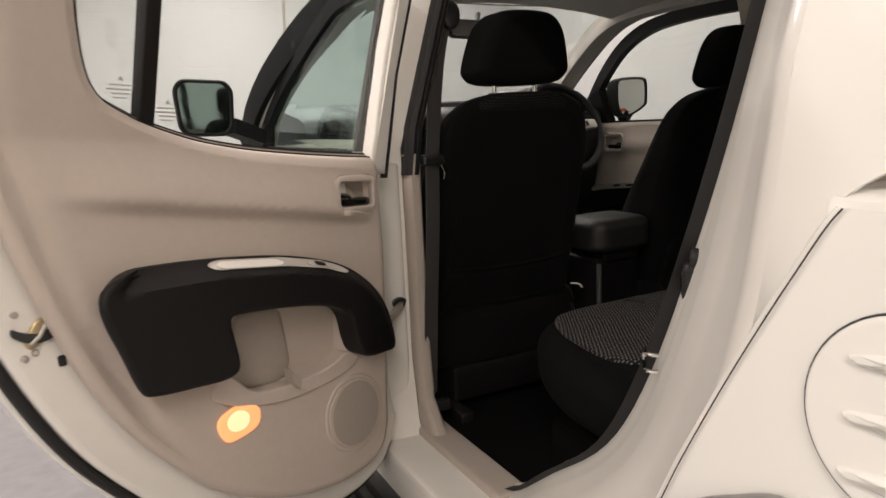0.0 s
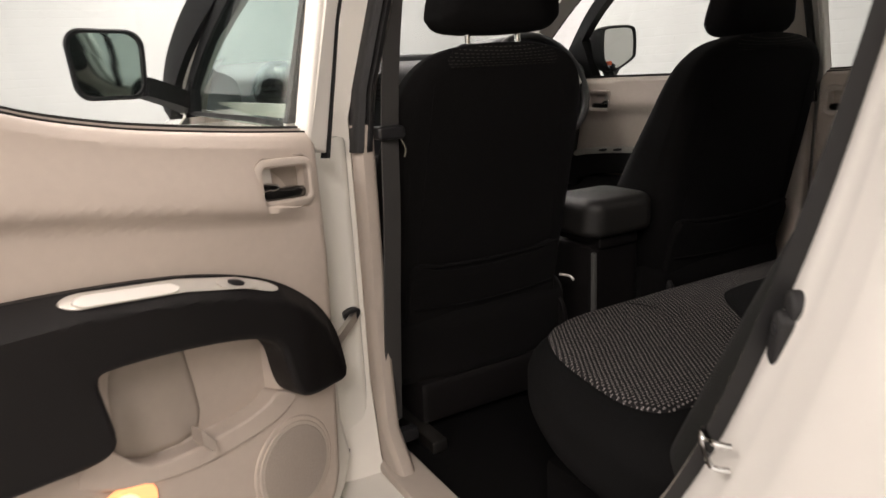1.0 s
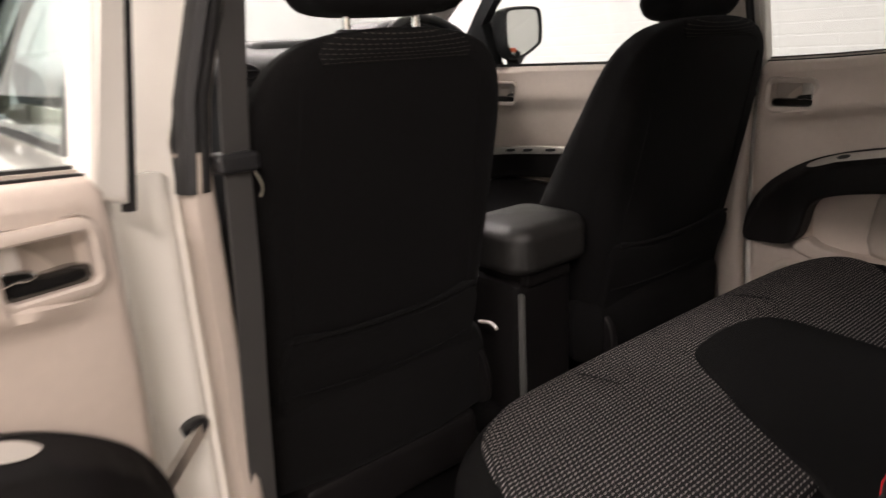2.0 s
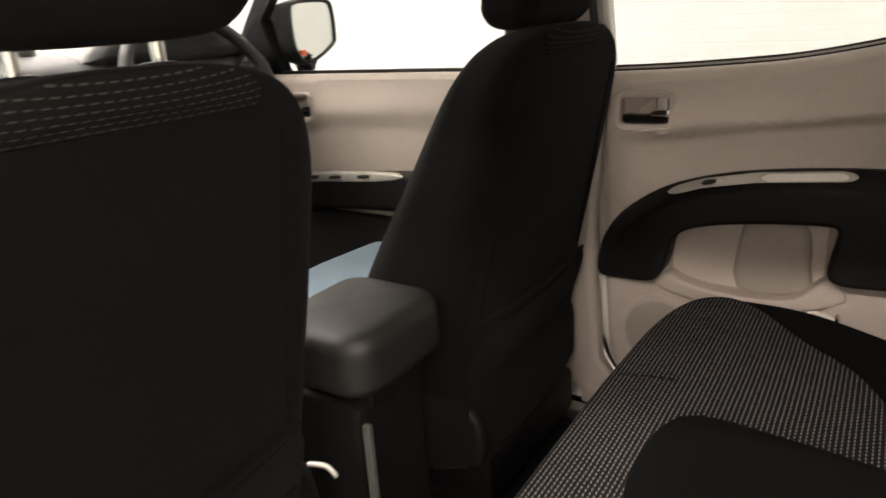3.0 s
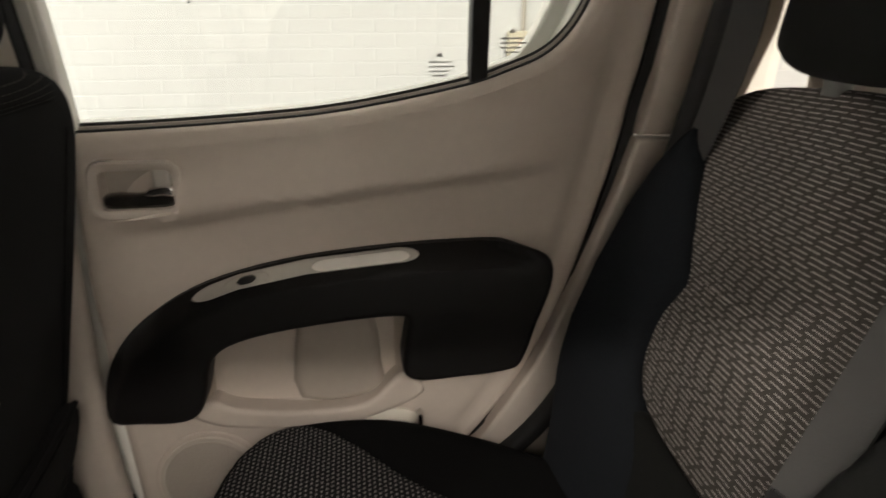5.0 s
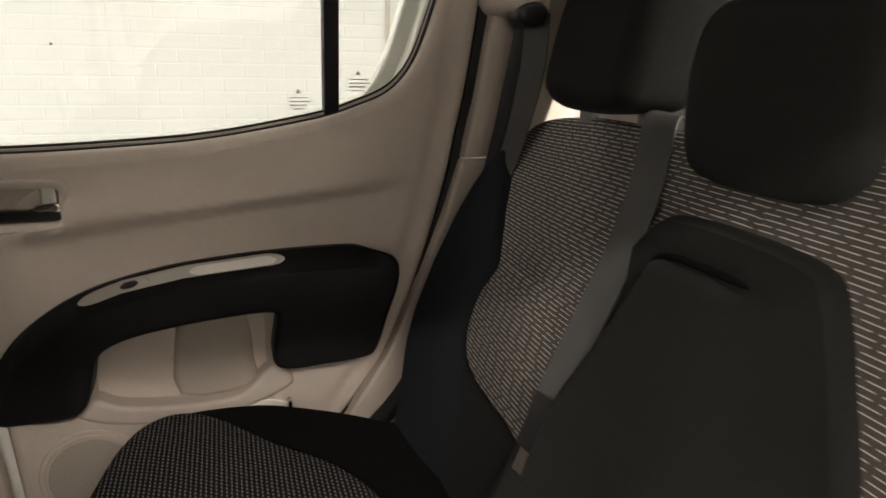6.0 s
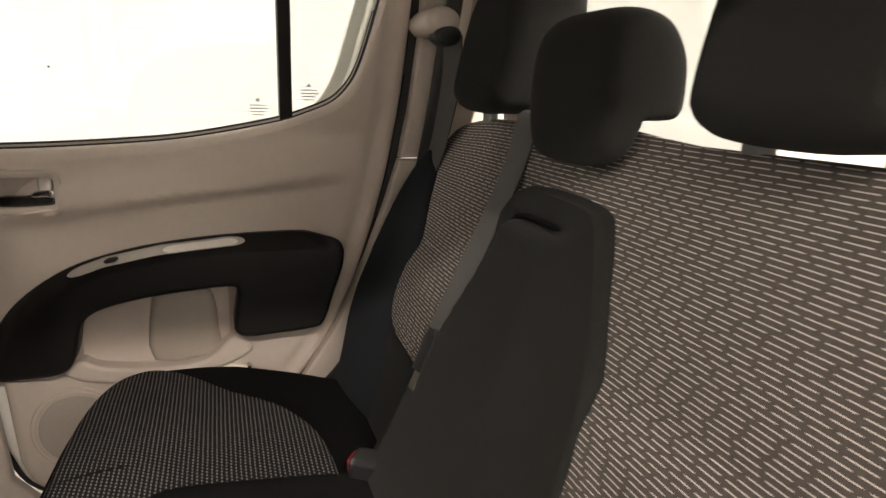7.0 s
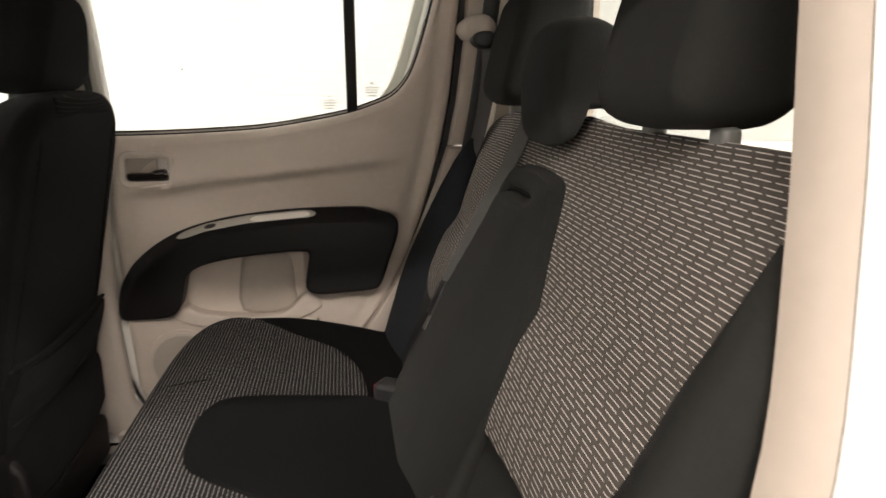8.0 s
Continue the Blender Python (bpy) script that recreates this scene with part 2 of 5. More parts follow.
def slab(outline, back, front, r=0.005, fn=None, seg=3, crown=0.0, rb=0.0, grid=0.0, shape=None):
    """A plate with the outline (a, b), from back to front along c, with a rounded front rim, a crowned or finely cut face, carried
    into the world by fn(a, b, c). shape(a, b) lifts the cut face."""
    o = ccw([Vector((q[0], q[1])) for q in outline])
    bm = bmesh.new()
    rings = []
    if rb:
        rings += [(rb * (1 - math.sin(radians(90 * i / seg))), back + rb * (1 - math.cos(radians(90 * i / seg)))) for i in range(seg)]
        rings.append((0, back + rb))
    else:
        rings.append((0, back))
    if r:
        rings += [(r * (1 - math.cos(radians(90 * i / seg))), front - r + r * math.sin(radians(90 * i / seg))) for i in range(seg + 1)]
    else:
        rings.append((0, front))
    loops = [[bm.verts.new((*p, c)) for p in inset(o, i)] for i, c in rings]
    m = len(o)
    for l1, l2 in zip(loops, loops[1:]):
        for i in range(m):
            bm.faces.new((l1[i], l1[(i + 1) % m], l2[(i + 1) % m], l2[i]))
    for f in bm.faces:
        f.smooth = True
    rear = bm.faces.new(loops[0][::-1])
    rear.normal_update()
    bmesh.ops.triangulate(bm, faces=[rear], ngon_method="EAR_CLIP")
    last = loops[-1]
    if crown:
        cen = sum((v.co for v in last), Vector()) / m
        prev = last
        for k in (0.85, 0.66, 0.45, 0.22):
            ring = [bm.verts.new((*(cen.xy + (v.co.xy - cen.xy) * k), front + crown * (1 - k * k))) for v in last]
            for i in range(m):
                bm.faces.new((prev[i], prev[(i + 1) % m], ring[(i + 1) % m], ring[i]))
            prev = ring
        for f in bm.faces:
            f.smooth = f.smooth or len(f.verts) == 4
        tip = bm.verts.new((*cen.xy, front + crown))
        for i in range(m):
            bm.faces.new((prev[i], prev[(i + 1) % m], tip)).smooth = True
    else:
        cap = bm.faces.new(last)
        cap.normal_update()
        bmesh.ops.triangulate(bm, faces=[cap], ngon_method="EAR_CLIP")
        if grid:
            for f in bm.faces:
                f.smooth = True
            for axis in (0, 1):
                lo, hi = min(p[axis] for p in o), max(p[axis] for p in o)
                x = lo + grid
                while x < hi:
                    top = [f for f in bm.faces if all(abs(v.co.z - front) < 1e-6 for v in f.verts)]
                    geom = list({e for f in top for e in f.edges}) + list({v for f in top for v in f.verts}) + top
                    no = (1, 0, 0) if axis == 0 else (0, 1, 0)
                    bmesh.ops.bisect_plane(bm, geom=geom, plane_co=tuple(x * k for k in no), plane_no=no)
                    x += grid
            # the rear face is cut across too, so that it follows a bent panel
            x = min(p[1] for p in o) + max(grid, 0.04)
            while x < max(p[1] for p in o):
                low = [f for f in bm.faces if all(abs(v.co.z - back) < 1e-6 for v in f.verts)]
                geom = list({e for f in low for e in f.edges}) + list({v for f in low for v in f.verts}) + low
                bmesh.ops.bisect_plane(bm, geom=geom, plane_co=(0, x, 0), plane_no=(0, 1, 0))
                x += max(grid, 0.04)
            if shape:
                for v in bm.verts:
                    if abs(v.co.z - front) < 1e-6:
                        v.co.z += shape(v.co.x, v.co.y)
    if fn:
        move(bm, fn)
    bmesh.ops.recalc_face_normals(bm, faces=bm.faces)
    return bm


def move(bm, fn):
    for v in bm.verts:
        v.co = fn(*v.co)
    return bm


def sweep(path, profile, up=(0, 0, 1), closed=False):
    """A bar with the profile (side, up) along the path."""
    bm = bmesh.new()
    p = [Vector(q) for q in path]
    m, loops = len(p), []
    for i in range(m):
        a = p[(i - 1) % m] if closed or i else p[i]
        b = p[(i + 1) % m] if closed or i < m - 1 else p[i]
        t = (b - a).normalized()
        side = t.cross(Vector(up)).normalized()
        top = side.cross(t).normalized()
        loops.append([bm.verts.new(p[i] + side * s + top * u) for s, u in profile])
    k = len(profile)
    for i in range(m if closed else m - 1):
        l1, l2 = loops[i], loops[(i + 1) % m]
        for j in range(k):
            bm.faces.new((l1[j], l1[(j + 1) % k], l2[(j + 1) % k], l2[j]))
    if not closed:
        bm.faces.new(loops[0][::-1])
        bm.faces.new(loops[-1])
    bmesh.ops.recalc_face_normals(bm, faces=bm.faces)
    for f in bm.faces:
        f.smooth = True
    return bm


def circle(r, n=10):
    return [(r * math.cos(2 * math.pi * i / n), r * math.sin(2 * math.pi * i / n)) for i in range(n)]


def loft(rows, thick=0.0, closed=False):
    bm = bmesh.new()
    vs = [[bm.verts.new(q) for q in row] for row in rows]
    for a, b in zip(vs, vs[1:]):
        k = len(a)
        for j in range(k if closed else k - 1):
            bm.faces.new((a[j], a[(j + 1) % k], b[(j + 1) % k], b[j]))
    if closed:
        bm.faces.new(vs[0][::-1])
        bm.faces.new(vs[-1])
    bmesh.ops.recalc_face_normals(bm, faces=bm.faces)
    if thick:
        bmesh.ops.solidify(bm, geom=bm.faces[:], thickness=thick)
        bmesh.ops.recalc_face_normals(bm, faces=bm.faces)
    for f in bm.faces:
        f.smooth = True
    return bm


def box(x0, x1, y0, y1, z0, z1, r=0.004):
    bm = bmesh.new()
    bmesh.ops.create_cube(bm, size=1)
    for v in bm.verts:
        v.co = Vector(((x0 + x1) / 2 + v.co.x * (x1 - x0), (y0 + y1) / 2 + v.co.y * (y1 - y0), (z0 + z1) / 2 + v.co.z * (z1 - z0)))
    if r:
        bmesh.ops.bevel(bm, geom=bm.edges[:], offset=r, segments=2, affect="EDGES", profile=0.5)
    for f in bm.faces:
        f.smooth = True
    return bm


MID = 0.73


def sym(x):
    return 2 * MID - x

# ---------------- workshop ----------------
X0, X1, Y0, Y1, ZC = -3.6, 4.3, -5.2, 6.2, 3.3
part("floor", box(X0 - 0.2, X1 + 0.2, Y0 - 0.2, Y1 + 0.2, -0.2, 0, 0), FLOORM, None, "grey painted concrete workshop floor", False, "floor", "structure")
part("ceiling", box(X0 - 0.2, X1 + 0.2, Y0 - 0.2, Y1 + 0.2, ZC, ZC + 0.15, 0), CEILM, None, "white workshop ceiling", False, "ceiling", "structure")
part("wall_north", box(X0 - 0.2, X1 + 0.2, Y1, Y1 + 0.2, 0, ZC, 0), WALLP, None, "white painted brick wall", False, "wall", "structure")
part("wall_south", box(X0 - 0.2, X1 + 0.2, Y0 - 0.2, Y0, 0, ZC, 0), WALLC, None, "cream painted block wall", False, "wall", "structure")
part("wall_east", box(X1, X1 + 0.2, Y0, Y1, 0, ZC, 0), WALLP, None, "white painted brick wall", False, "wall", "structure")
part("wall_west", box(X0 - 0.2, X0, Y0, Y1, 0, ZC, 0), WALLP, None, "white painted brick wall", False, "wall", "structure")


# ---------------- rear doors ----------------
TUMBLE = 0.26
HINGE, SWING, DROP, RISE = (-0.092, -0.084), radians(64.6), -0.030, 0.060


def right_side(u, z, w):
    w += TUMBLE * max(0.0, z - 1.2)
    return Vector((1.43 - w, -u, z))


def left_open(u, z, w):
    """The hinge axis leans, so the open door rises towards its rear."""
    w += 0.32 * max(0.0, z - 1.2)
    s, c = math.sin(SWING), math.cos(SWING)
    return Vector((HINGE[0] - s * u + c * w, HINGE[1] - c * u - s * w, z + DROP + RISE * u))


def smooth(a, b, x):
    t = min(1.0, max(0.0, (x - a) / (b - a)))
    return t * t * (3 - 2 * t)


BELT = [(0.0, 1.168), (0.155, 1.173), (0.307, 1.182), (0.386, 1.190), (0.466, 1.203), (0.573, 1.225), (0.627, 1.243), (0.676, 1.264), (0.708, 1.293), (0.732, 1.335), (0.752, 1.40), (0.772, 1.48), (0.79, 1.56)]
REAR = [(0.838, 1.58), (0.832, 1.42), (0.822, 1.26), (0.803, 1.14), (0.772, 1.02), (0.74, 0.92), (0.70, 0.82), (0.65, 0.725), (0.585, 0.64), (0.51, 0.56), (0.42, 0.50), (0.31, 0.457), (0.20, 0.44), (0.11, 0.447), (0.055, 0.475), (0.03, 0.53)]
ARM = [(0.012, 0.722), (0.008, 0.77), (0.020, 0.815), (0.050, 0.862), (0.095, 0.902), (0.155, 0.938), (0.228, 0.963), (0.326, 0.982), (0.458, 0.994), (0.585, 0.997), (0.655, 0.992), (0.690, 0.972), (0.692, 0.93), (0.672, 0.87), (0.650, 0.805), (0.625, 0.79), (0.55, 0.784), (0.488, 0.782), (0.463, 0.80), (0.468, 0.85), (0.472, 0.884), (0.455, 0.893), (0.37, 0.888), (0.268, 0.874), (0.205, 0.856), (0.178, 0.83), (0.168, 0.785), (0.155, 0.75), (0.128, 0.732), (0.06, 0.722)]


# the open door's window ends a little earlier
BELT_OPEN = BELT[:5] + [(0.550, 1.226), (0.592, 1.243), (0.630, 1.264), (0.652, 1.296), (0.664, 1.345), (0.671, 1.40), (0.677, 1.48), (0.686, 1.56)]


def crease(u):
    return 1.028 + 0.115 * min(u, 0.72) ** 0.9


def bend(u, v):
    return v + (crease(min(max(u, 0.0), 0.8)) - 1.085) * math.exp(-((v - 1.085) / 0.11) ** 2)


def unbend(u, z):
    v = z
    for _ in range(20):
        v -= bend(u, v) - z
    return v


def rear_edge(z):
    for (u0, z0), (u1, z1) in zip(REAR, REAR[1:]):
        if z1 <= z <= z0:
            return u1 + (u0 - u1) * (z - z1) / (z0 - z1)
    return 0.84


def panel_shape(u, z):
    s = z - crease(u)
    lift = 0.022 * smooth(-0.019, 0.006, s) * (1 - smooth(0.0, 0.10, s) * 0.85) * smooth(0.02, 0.14, u) * (1 - smooth(0.60, 0.76, u))
    inside = smooth(0.150, 0.168, u) * (1 - smooth(0.452, 0.474, u)) * smooth(0.702, 0.722, z)
    dip = -0.034 * inside * (1 - smooth(0.90, 0.93, z))
    grip = -0.026 * smooth(0.043, 0.051, u) * (1 - smooth(0.149, 0.157, u)) * smooth(1.053, 1.061, z) * (1 - smooth(1.119, 1.127, z))
    edge = rear_edge(z) - u
    rim = -0.008 * math.exp(-((edge - 0.040) / 0.017) ** 2) * smooth(0.56, 0.72, z)
    return lift + dip + grip + rim


def inside_handle(d, fn, hu, hz, way):
    """Bezel ring, recess plate, black pull lever with a bright edge, lock tab; way: 1 with the tab towards larger u."""
    q = lambda u, z, w: fn(hu + way * u, hz + z, w)
    up = q(0, 0, 1) - q(0, 0, 0)
    ring = [q(p.x, p.y, 0.005) for p in rrect(0.112, 0.069, 0.016, 6)]
    bez = part("inner_handle", sweep(ring, [(0.0075, -0.006), (0.0075, 0.004), (0.005, 0.0065), (-0.001, 0.0065), (-0.006, 0.003), (-0.0075, -0.014), (0.0, -0.016)], up, True), TRIMD, d, "taupe handle bezel with black lever")
    # shaded groove round the bezel, drawn as a thin dark ring
    part("bezel_shade", sweep([q(p.x, p.y, 0.0) for p in rrect(0.130, 0.087, 0.024, 6)], circle(0.0018, 6), up, True), SHADED, bez, "shade line round the bezel, put in as a ring")
    # the hollow's shade is in the plate's darker colour
    part("recess_plate", slab(rrect(0.104, 0.062, 0.012, 4), -0.030, -0.019, 0.001, q, 2), SHADED, bez, "taupe hollow behind the lever, its shade in the colour")
    part("lever", slab(spline([(-0.048, -0.009), (0.0, -0.008), (0.018, -0.001), (0.046, 0.002), (0.048, -0.026), (0.0, -0.030), (-0.047, -0.028)], 3, True), -0.020, 0.000, 0.006, q, 4), PULL, bez, "glossy dark pull lever")
    part("lever_edge", slab(spline([(0.008, -0.007), (0.018, 0.001), (0.047, 0.003), (0.047, -0.012), (0.030, -0.010), (0.020, -0.012)], 3, True), -0.012, 0.003, 0.004, q, 4), CHROME, bez, "bright lever edge")
    part("lock_tab", slab(rrect(0.024, 0.030, 0.004, 3, 0.033, 0.015), -0.020, 0.001, 0.004, q, 3), SILVER, bez)


def strip(line, widths, c0, c1, fn):
    """A slim domed bar on a panel along the line of (u, z), its half width changing from point to point."""
    rows, m = [], len(line)
    for i in range(m):
        a, b = line[max(i - 1, 0)], line[min(i + 1, m - 1)]
        t = (b - a).normalized()
        n = Vector((-t.y, t.x))
        w = widths[i]
        rows.append([fn(line[i].x + n.x * s * w, line[i].y + n.y * s * w, c0 + (c1 - c0) * k) for s, k in ((-1, 0), (-1, 0.85), (-0.8, 0.97), (-0.3, 1), (0.3, 1), (0.8, 0.97), (1, 0.85), (1, 0))])
    return loft(rows, closed=True)


def smooth_line(k):
    return min(1.0, max(0.0, k))


def arm_top(u):
    pts = [(0.0, 0.77), (0.012, 0.795), (0.020, 0.815), (0.050, 0.862), (0.095, 0.902), (0.155, 0.938), (0.228, 0.963), (0.326, 0.982), (0.458, 0.994), (0.585, 0.997), (0.655, 0.992), (0.70, 0.965)]
    for (u0, z0), (u1, z1) in zip(pts, pts[1:]):
        if u <= u1:
            return z0 + (z1 - z0) * (u - u0) / (u1 - u0)
    return 0.965


def swell(u):
    """The armrest stands out more towards its rear end."""
    return 0.3 + 0.7 * smooth(0.0, 0.15, u) + 0.18 * smooth(0.15, 0.6, u)


def top_gap(u, z):
    rise = (arm_top(u + 0.01) - arm_top(u - 0.01)) / 0.02
    return (arm_top(u) - z) / math.sqrt(1 + rise * rise)



def taper(n, w, ends=4):
    """Half widths that round off at both ends."""
    return [w * min(1.0, math.sqrt(max(0.02, 1 - (1 - min(i, n - 1 - i) / ends) ** 2))) if min(i, n - 1 - i) < ends else w for i in range(n)]


def rear_door(fn, name, label, lamp_on):
    d = thing(name, fn(0.0, 0.44, -0.05), label, "car door", "rear doors")
    line, back_off = (BELT_OPEN, 0.036) if lamp_on else (BELT, 0.0)
    belt = spline(line, 4)
    rear = spline(REAR, 4)
    outline = [Vector((0.012, 1.15))] + [Vector((p.x, p.y)) for p in belt[1:]] + rear + [Vector((0.018, 0.72)), Vector((0.008, 0.95))]
    # the card is cut along rows that follow its crease
    flat = [Vector((p.x, unbend(p.x, p.y))) for p in outline]
    part("inner_panel", slab(flat, -0.03, 0.0, 0.018, lambda u, v, w: fn(u, bend(u, v), w), 4, grid=0.0092, shape=lambda u, v: panel_shape(u, bend(u, v))), TRIM, d, "taupe moulded plastic door card")
    part("armrest", slab(spline(ARM, 3, True), -0.005, 0.048, 0.010, lambda u, z, w: fn(u - 0.034 * smooth(0.58, 0.69, u) * (1 - smooth(0.0, 0.034, w)), z, w if w < 0.0 else swell(u) * (w if w < 0.013 else min(w, 0.012 + 0.036 * max(smooth_line(top_gap(u, z) / 0.030), smooth(0.60, 0.67, u))))), 5, grid=0.0075), BLACKP, d, "black grained plastic armrest")

    # silver switch plate on the armrest's sloping top
    def on_top(u, s, c):
        return fn(u, arm_top(u) - 0.0098 - s, swell(u) * (0.0130 + 0.036 * (0.0098 + s) / 0.030) + c)

    def run(u0, u1, n):
        return [Vector((u0 + (u1 - u0) * k / n, 0.0)) for k in range(n + 1)]

    plate = part("switch_plate", strip(run(0.160, 0.492, 83), taper(84, 0.0078, 8), -0.008, 0.0035, on_top), SILVER, d, "silver switch plate")
    part("switch_base", strip(run(0.205, 0.272, 17), taper(18, 0.0065, 4), -0.002, 0.0075, on_top), SILVER, plate)
    part("window_switch", strip([p + Vector((0, -0.002)) for p in run(0.226, 0.254, 8)], taper(9, 0.0042, 3), 0.002, 0.0105, on_top), BLACKS, plate, "black rocker switch")
    part("grip", strip(run(0.335, 0.478, 36), taper(37, 0.0055, 5), 0.001, 0.0075, on_top), GRIPM, plate, "bright grip recess", smooth=False)
    # pocket under the armrest
    lip = [(0.125, 0.725), (0.165, 0.745), (0.20, 0.728), (0.30, 0.716), (0.40, 0.722), (0.45, 0.765), (0.475, 0.775), (0.50, 0.735), (0.43, 0.70), (0.36, 0.685), (0.30, 0.682), (0.22, 0.688), (0.16, 0.70)]
    part("pocket", slab(spline(lip, 3, True), -0.03, 0.005 if lamp_on else 0.010, 0.005 if lamp_on else 0.009, fn, 4), TRIM, d)
    # the lobe's shading comes from its darker colour as well as its shape
    part("pocket_bulge", slab(spline([(0.298, 0.72), (0.298, 0.84), (0.31, 0.868), (0.34, 0.88), (0.40, 0.878), (0.425, 0.855), (0.432, 0.78), (0.428, 0.725)], 3, True), -0.045, -0.024 if lamp_on else -0.016, 0.016, fn, 6), POCKM, d)
    if lamp_on:
        # the shadow in the pocket's end slot, laid on as a darker wedge
        part("slot_shade", slab([Vector(p) for p in ((0.330, 0.752), (0.306, 0.722), (0.312, 0.706), (0.330, 0.728))], 0.0, 0.024, 0.001, fn, 2), SHADED, d, "shadow in the slot at the pocket's end, put in as a wedge")
    # inside handle
    inside_handle(d, fn, 0.100, 1.090, 1)
    # speaker and courtesy lamp
    spk = part("speaker_grille", slab(ellipse(0.178, 0.182, 40, 0.146, 0.596), -0.01, 0.003, 0.003, fn, 3), TRIM, d)
    part("grille_ring", slab(ellipse(0.160, 0.164, 40, 0.146, 0.596), 0.0, 0.0055, 0.002, fn, 3), TRIMD, spk)
    part("grille_disc", slab(ellipse(0.146, 0.150, 40, 0.146, 0.596), 0.0, 0.0065, 0.002, fn, 3, crown=0.002), GRILLE, spk)
    lens = spline([(0.399, 0.684), (0.412, 0.700), (0.440, 0.706), (0.470, 0.703), (0.490, 0.692), (0.493, 0.672), (0.480, 0.646), (0.460, 0.642), (0.425, 0.648), (0.404, 0.660)], 4, True)
    lamp = part("courtesy_lamp", slab(lens, -0.01, 0.006, 0.004, fn, 3, crown=0.004), WARM if lamp_on else mat("pale_lens", (0.7, 0.65, 0.55), 0.3), d, "lit warm courtesy lamp lens" if lamp_on else "")
    if lamp_on:
        part("bulb_glow", slab(ellipse(0.050, 0.040, 24, 0.452, 0.680), 0.0, 0.0102, 0.003, fn, 3), BULB, lamp, "bright bulb behind the lens")
    # painted steel shell, rubber seal and outer skin behind the card
    edge = [Vector((p.x, p.y)) for p in rear]
    grow = 0.046 if lamp_on else 0.0
    # the shell stands out past the card along the rear and the bottom only
    wide = [p for p in inset(ccw([Vector((0.0, 1.55))] + edge), -grow) if not (p.x < 0.05 and p.y > 0.7)]
    if wide[0].y < wide[-1].y:
        wide.reverse()
    low = ccw([Vector((p.x, p.y)) for p in [Vector((0.0, 1.10))] + [Vector((p.x + 0.012 * smooth(0.6, 0.72, p.x), p.y - 0.045 * (1 - smooth(0.66, 0.76, p.x)))) for p in belt] + wide + [Vector((0.0, 0.60))]])
    part("steel_shell", slab(inset(low, -0.024), -0.078, -0.042, 0.012, fn, 3, grid=0.03), JAMB, d, "white painted steel door edge")
    part("outer_skin", slab(inset(low, -0.05), -0.118, -0.079, 0.006, fn, 3, grid=0.03), PAINT, d, "white painted outer door skin")
    rim = inset(ccw([Vector((0.0, 1.55))] + edge), -0.034 - grow)
    rim = [p for p in rim if not (p.x < 0.05 and p.y > 0.7)]
    if not lamp_on:
        edge2 = inset(ccw([Vector((0.0, 1.55))] + [Vector((p.x, p.y)) for p in rear]), -0.010)
        edge2 = [p for p in edge2 if p.x > 0.30 and p.y < 1.57]
        part("door_seal", sweep([fn(p.x, p.y, -0.010) for p in edge2], [(-0.011, -0.02), (0.011, -0.02), (0.009, 0.004), (-0.009, 0.004)], fn(0, 0, 1) - fn(0, 0, 0)), RUBBER, d, "black rubber door seal")
    part("door_seal", sweep([fn(p.x, p.y, -0.07) for p in rim], circle(0.010, 8), fn(0, 0, 1) - fn(0, 0, 0)), RUBBER, d, "black rubber door seal")
    latch = part("latch", slab(spline([(0.715, 0.930), (0.738, 0.936), (0.757, 0.925), (0.770, 0.900), (0.762, 0.888), (0.735, 0.902), (0.715, 0.912)], 3, True), -0.060, -0.037, 0.004, fn, 3), BRASS, d, "yellowed steel latch in the door edge")
    part("latch_slot", slab(spline([(0.728, 0.918), (0.750, 0.912), (0.772, 0.917), (0.785, 0.924), (0.786, 0.912), (0.768, 0.900), (0.748, 0.897), (0.730, 0.903)], 3, True), -0.05, -0.0355, 0.001, fn, 2), BLACKS, latch, "black latch slot")
    part("latch_hook", sweep([fn(0.738, 0.926, -0.034), fn(0.752, 0.908, -0.031), fn(0.764, 0.897, -0.034)], circle(0.0035, 8), fn(0, 0, 1) - fn(0, 0, 0)), STEEL, latch)
    for bu, bz in ((0.778, 0.945), (0.758, 0.882), (0.774, 0.876)):
        part("bolt", slab(ellipse(0.011, 0.011, 12, bu, bz), -0.05, -0.038, 0.002, fn, 2), STEEL, d)
    part("drain_plug", slab(rrect(0.012, 0.018, 0.003, 3, 0.722, 0.860), -0.05, -0.0395, 0.001, fn, 2), BLACKS, d, "small black plug")
    # window: frame, divider bar, rubber and panes
    rub = [fn(p.x, p.y + 0.002, -0.022) for p in belt]
    part("belt_seal", sweep(rub, [(-0.006, -0.004), (0.006, -0.004), (0.006, 0.0005), (-0.006, 0.0005)], (0, 0, 1)), RUBBER, d, "black rubber window seal")
    part("belt_strip", sweep([fn(p.x, p.y + 0.004, -0.030) for p in belt[: len(belt) - 6]], [(-0.004, -0.004), (0.004, -0.004), (0.004, 0.002), (-0.004, 0.002)], (0, 0, 1)), TRIMD, d, "pale strip between the window seals")
    part("belt_seal", sweep([fn(p.x, p.y + 0.008, -0.036) for p in belt[: len(belt) - 6]], [(-0.004, -0.004), (0.004, -0.004), (0.004, 0.002), (-0.004, 0.002)], (0, 0, 1)), RUBBER, d)
    bar = [(a - back_off, b) for a, b in ((0.574, 1.20), (0.600, 1.20), (0.592, 1.59), (0.566, 1.59))]
    part("divider_bar", slab([Vector(p) for p in bar], -0.05, -0.018, 0.004, fn, 2), BLACKP, d, "black window divider bar")
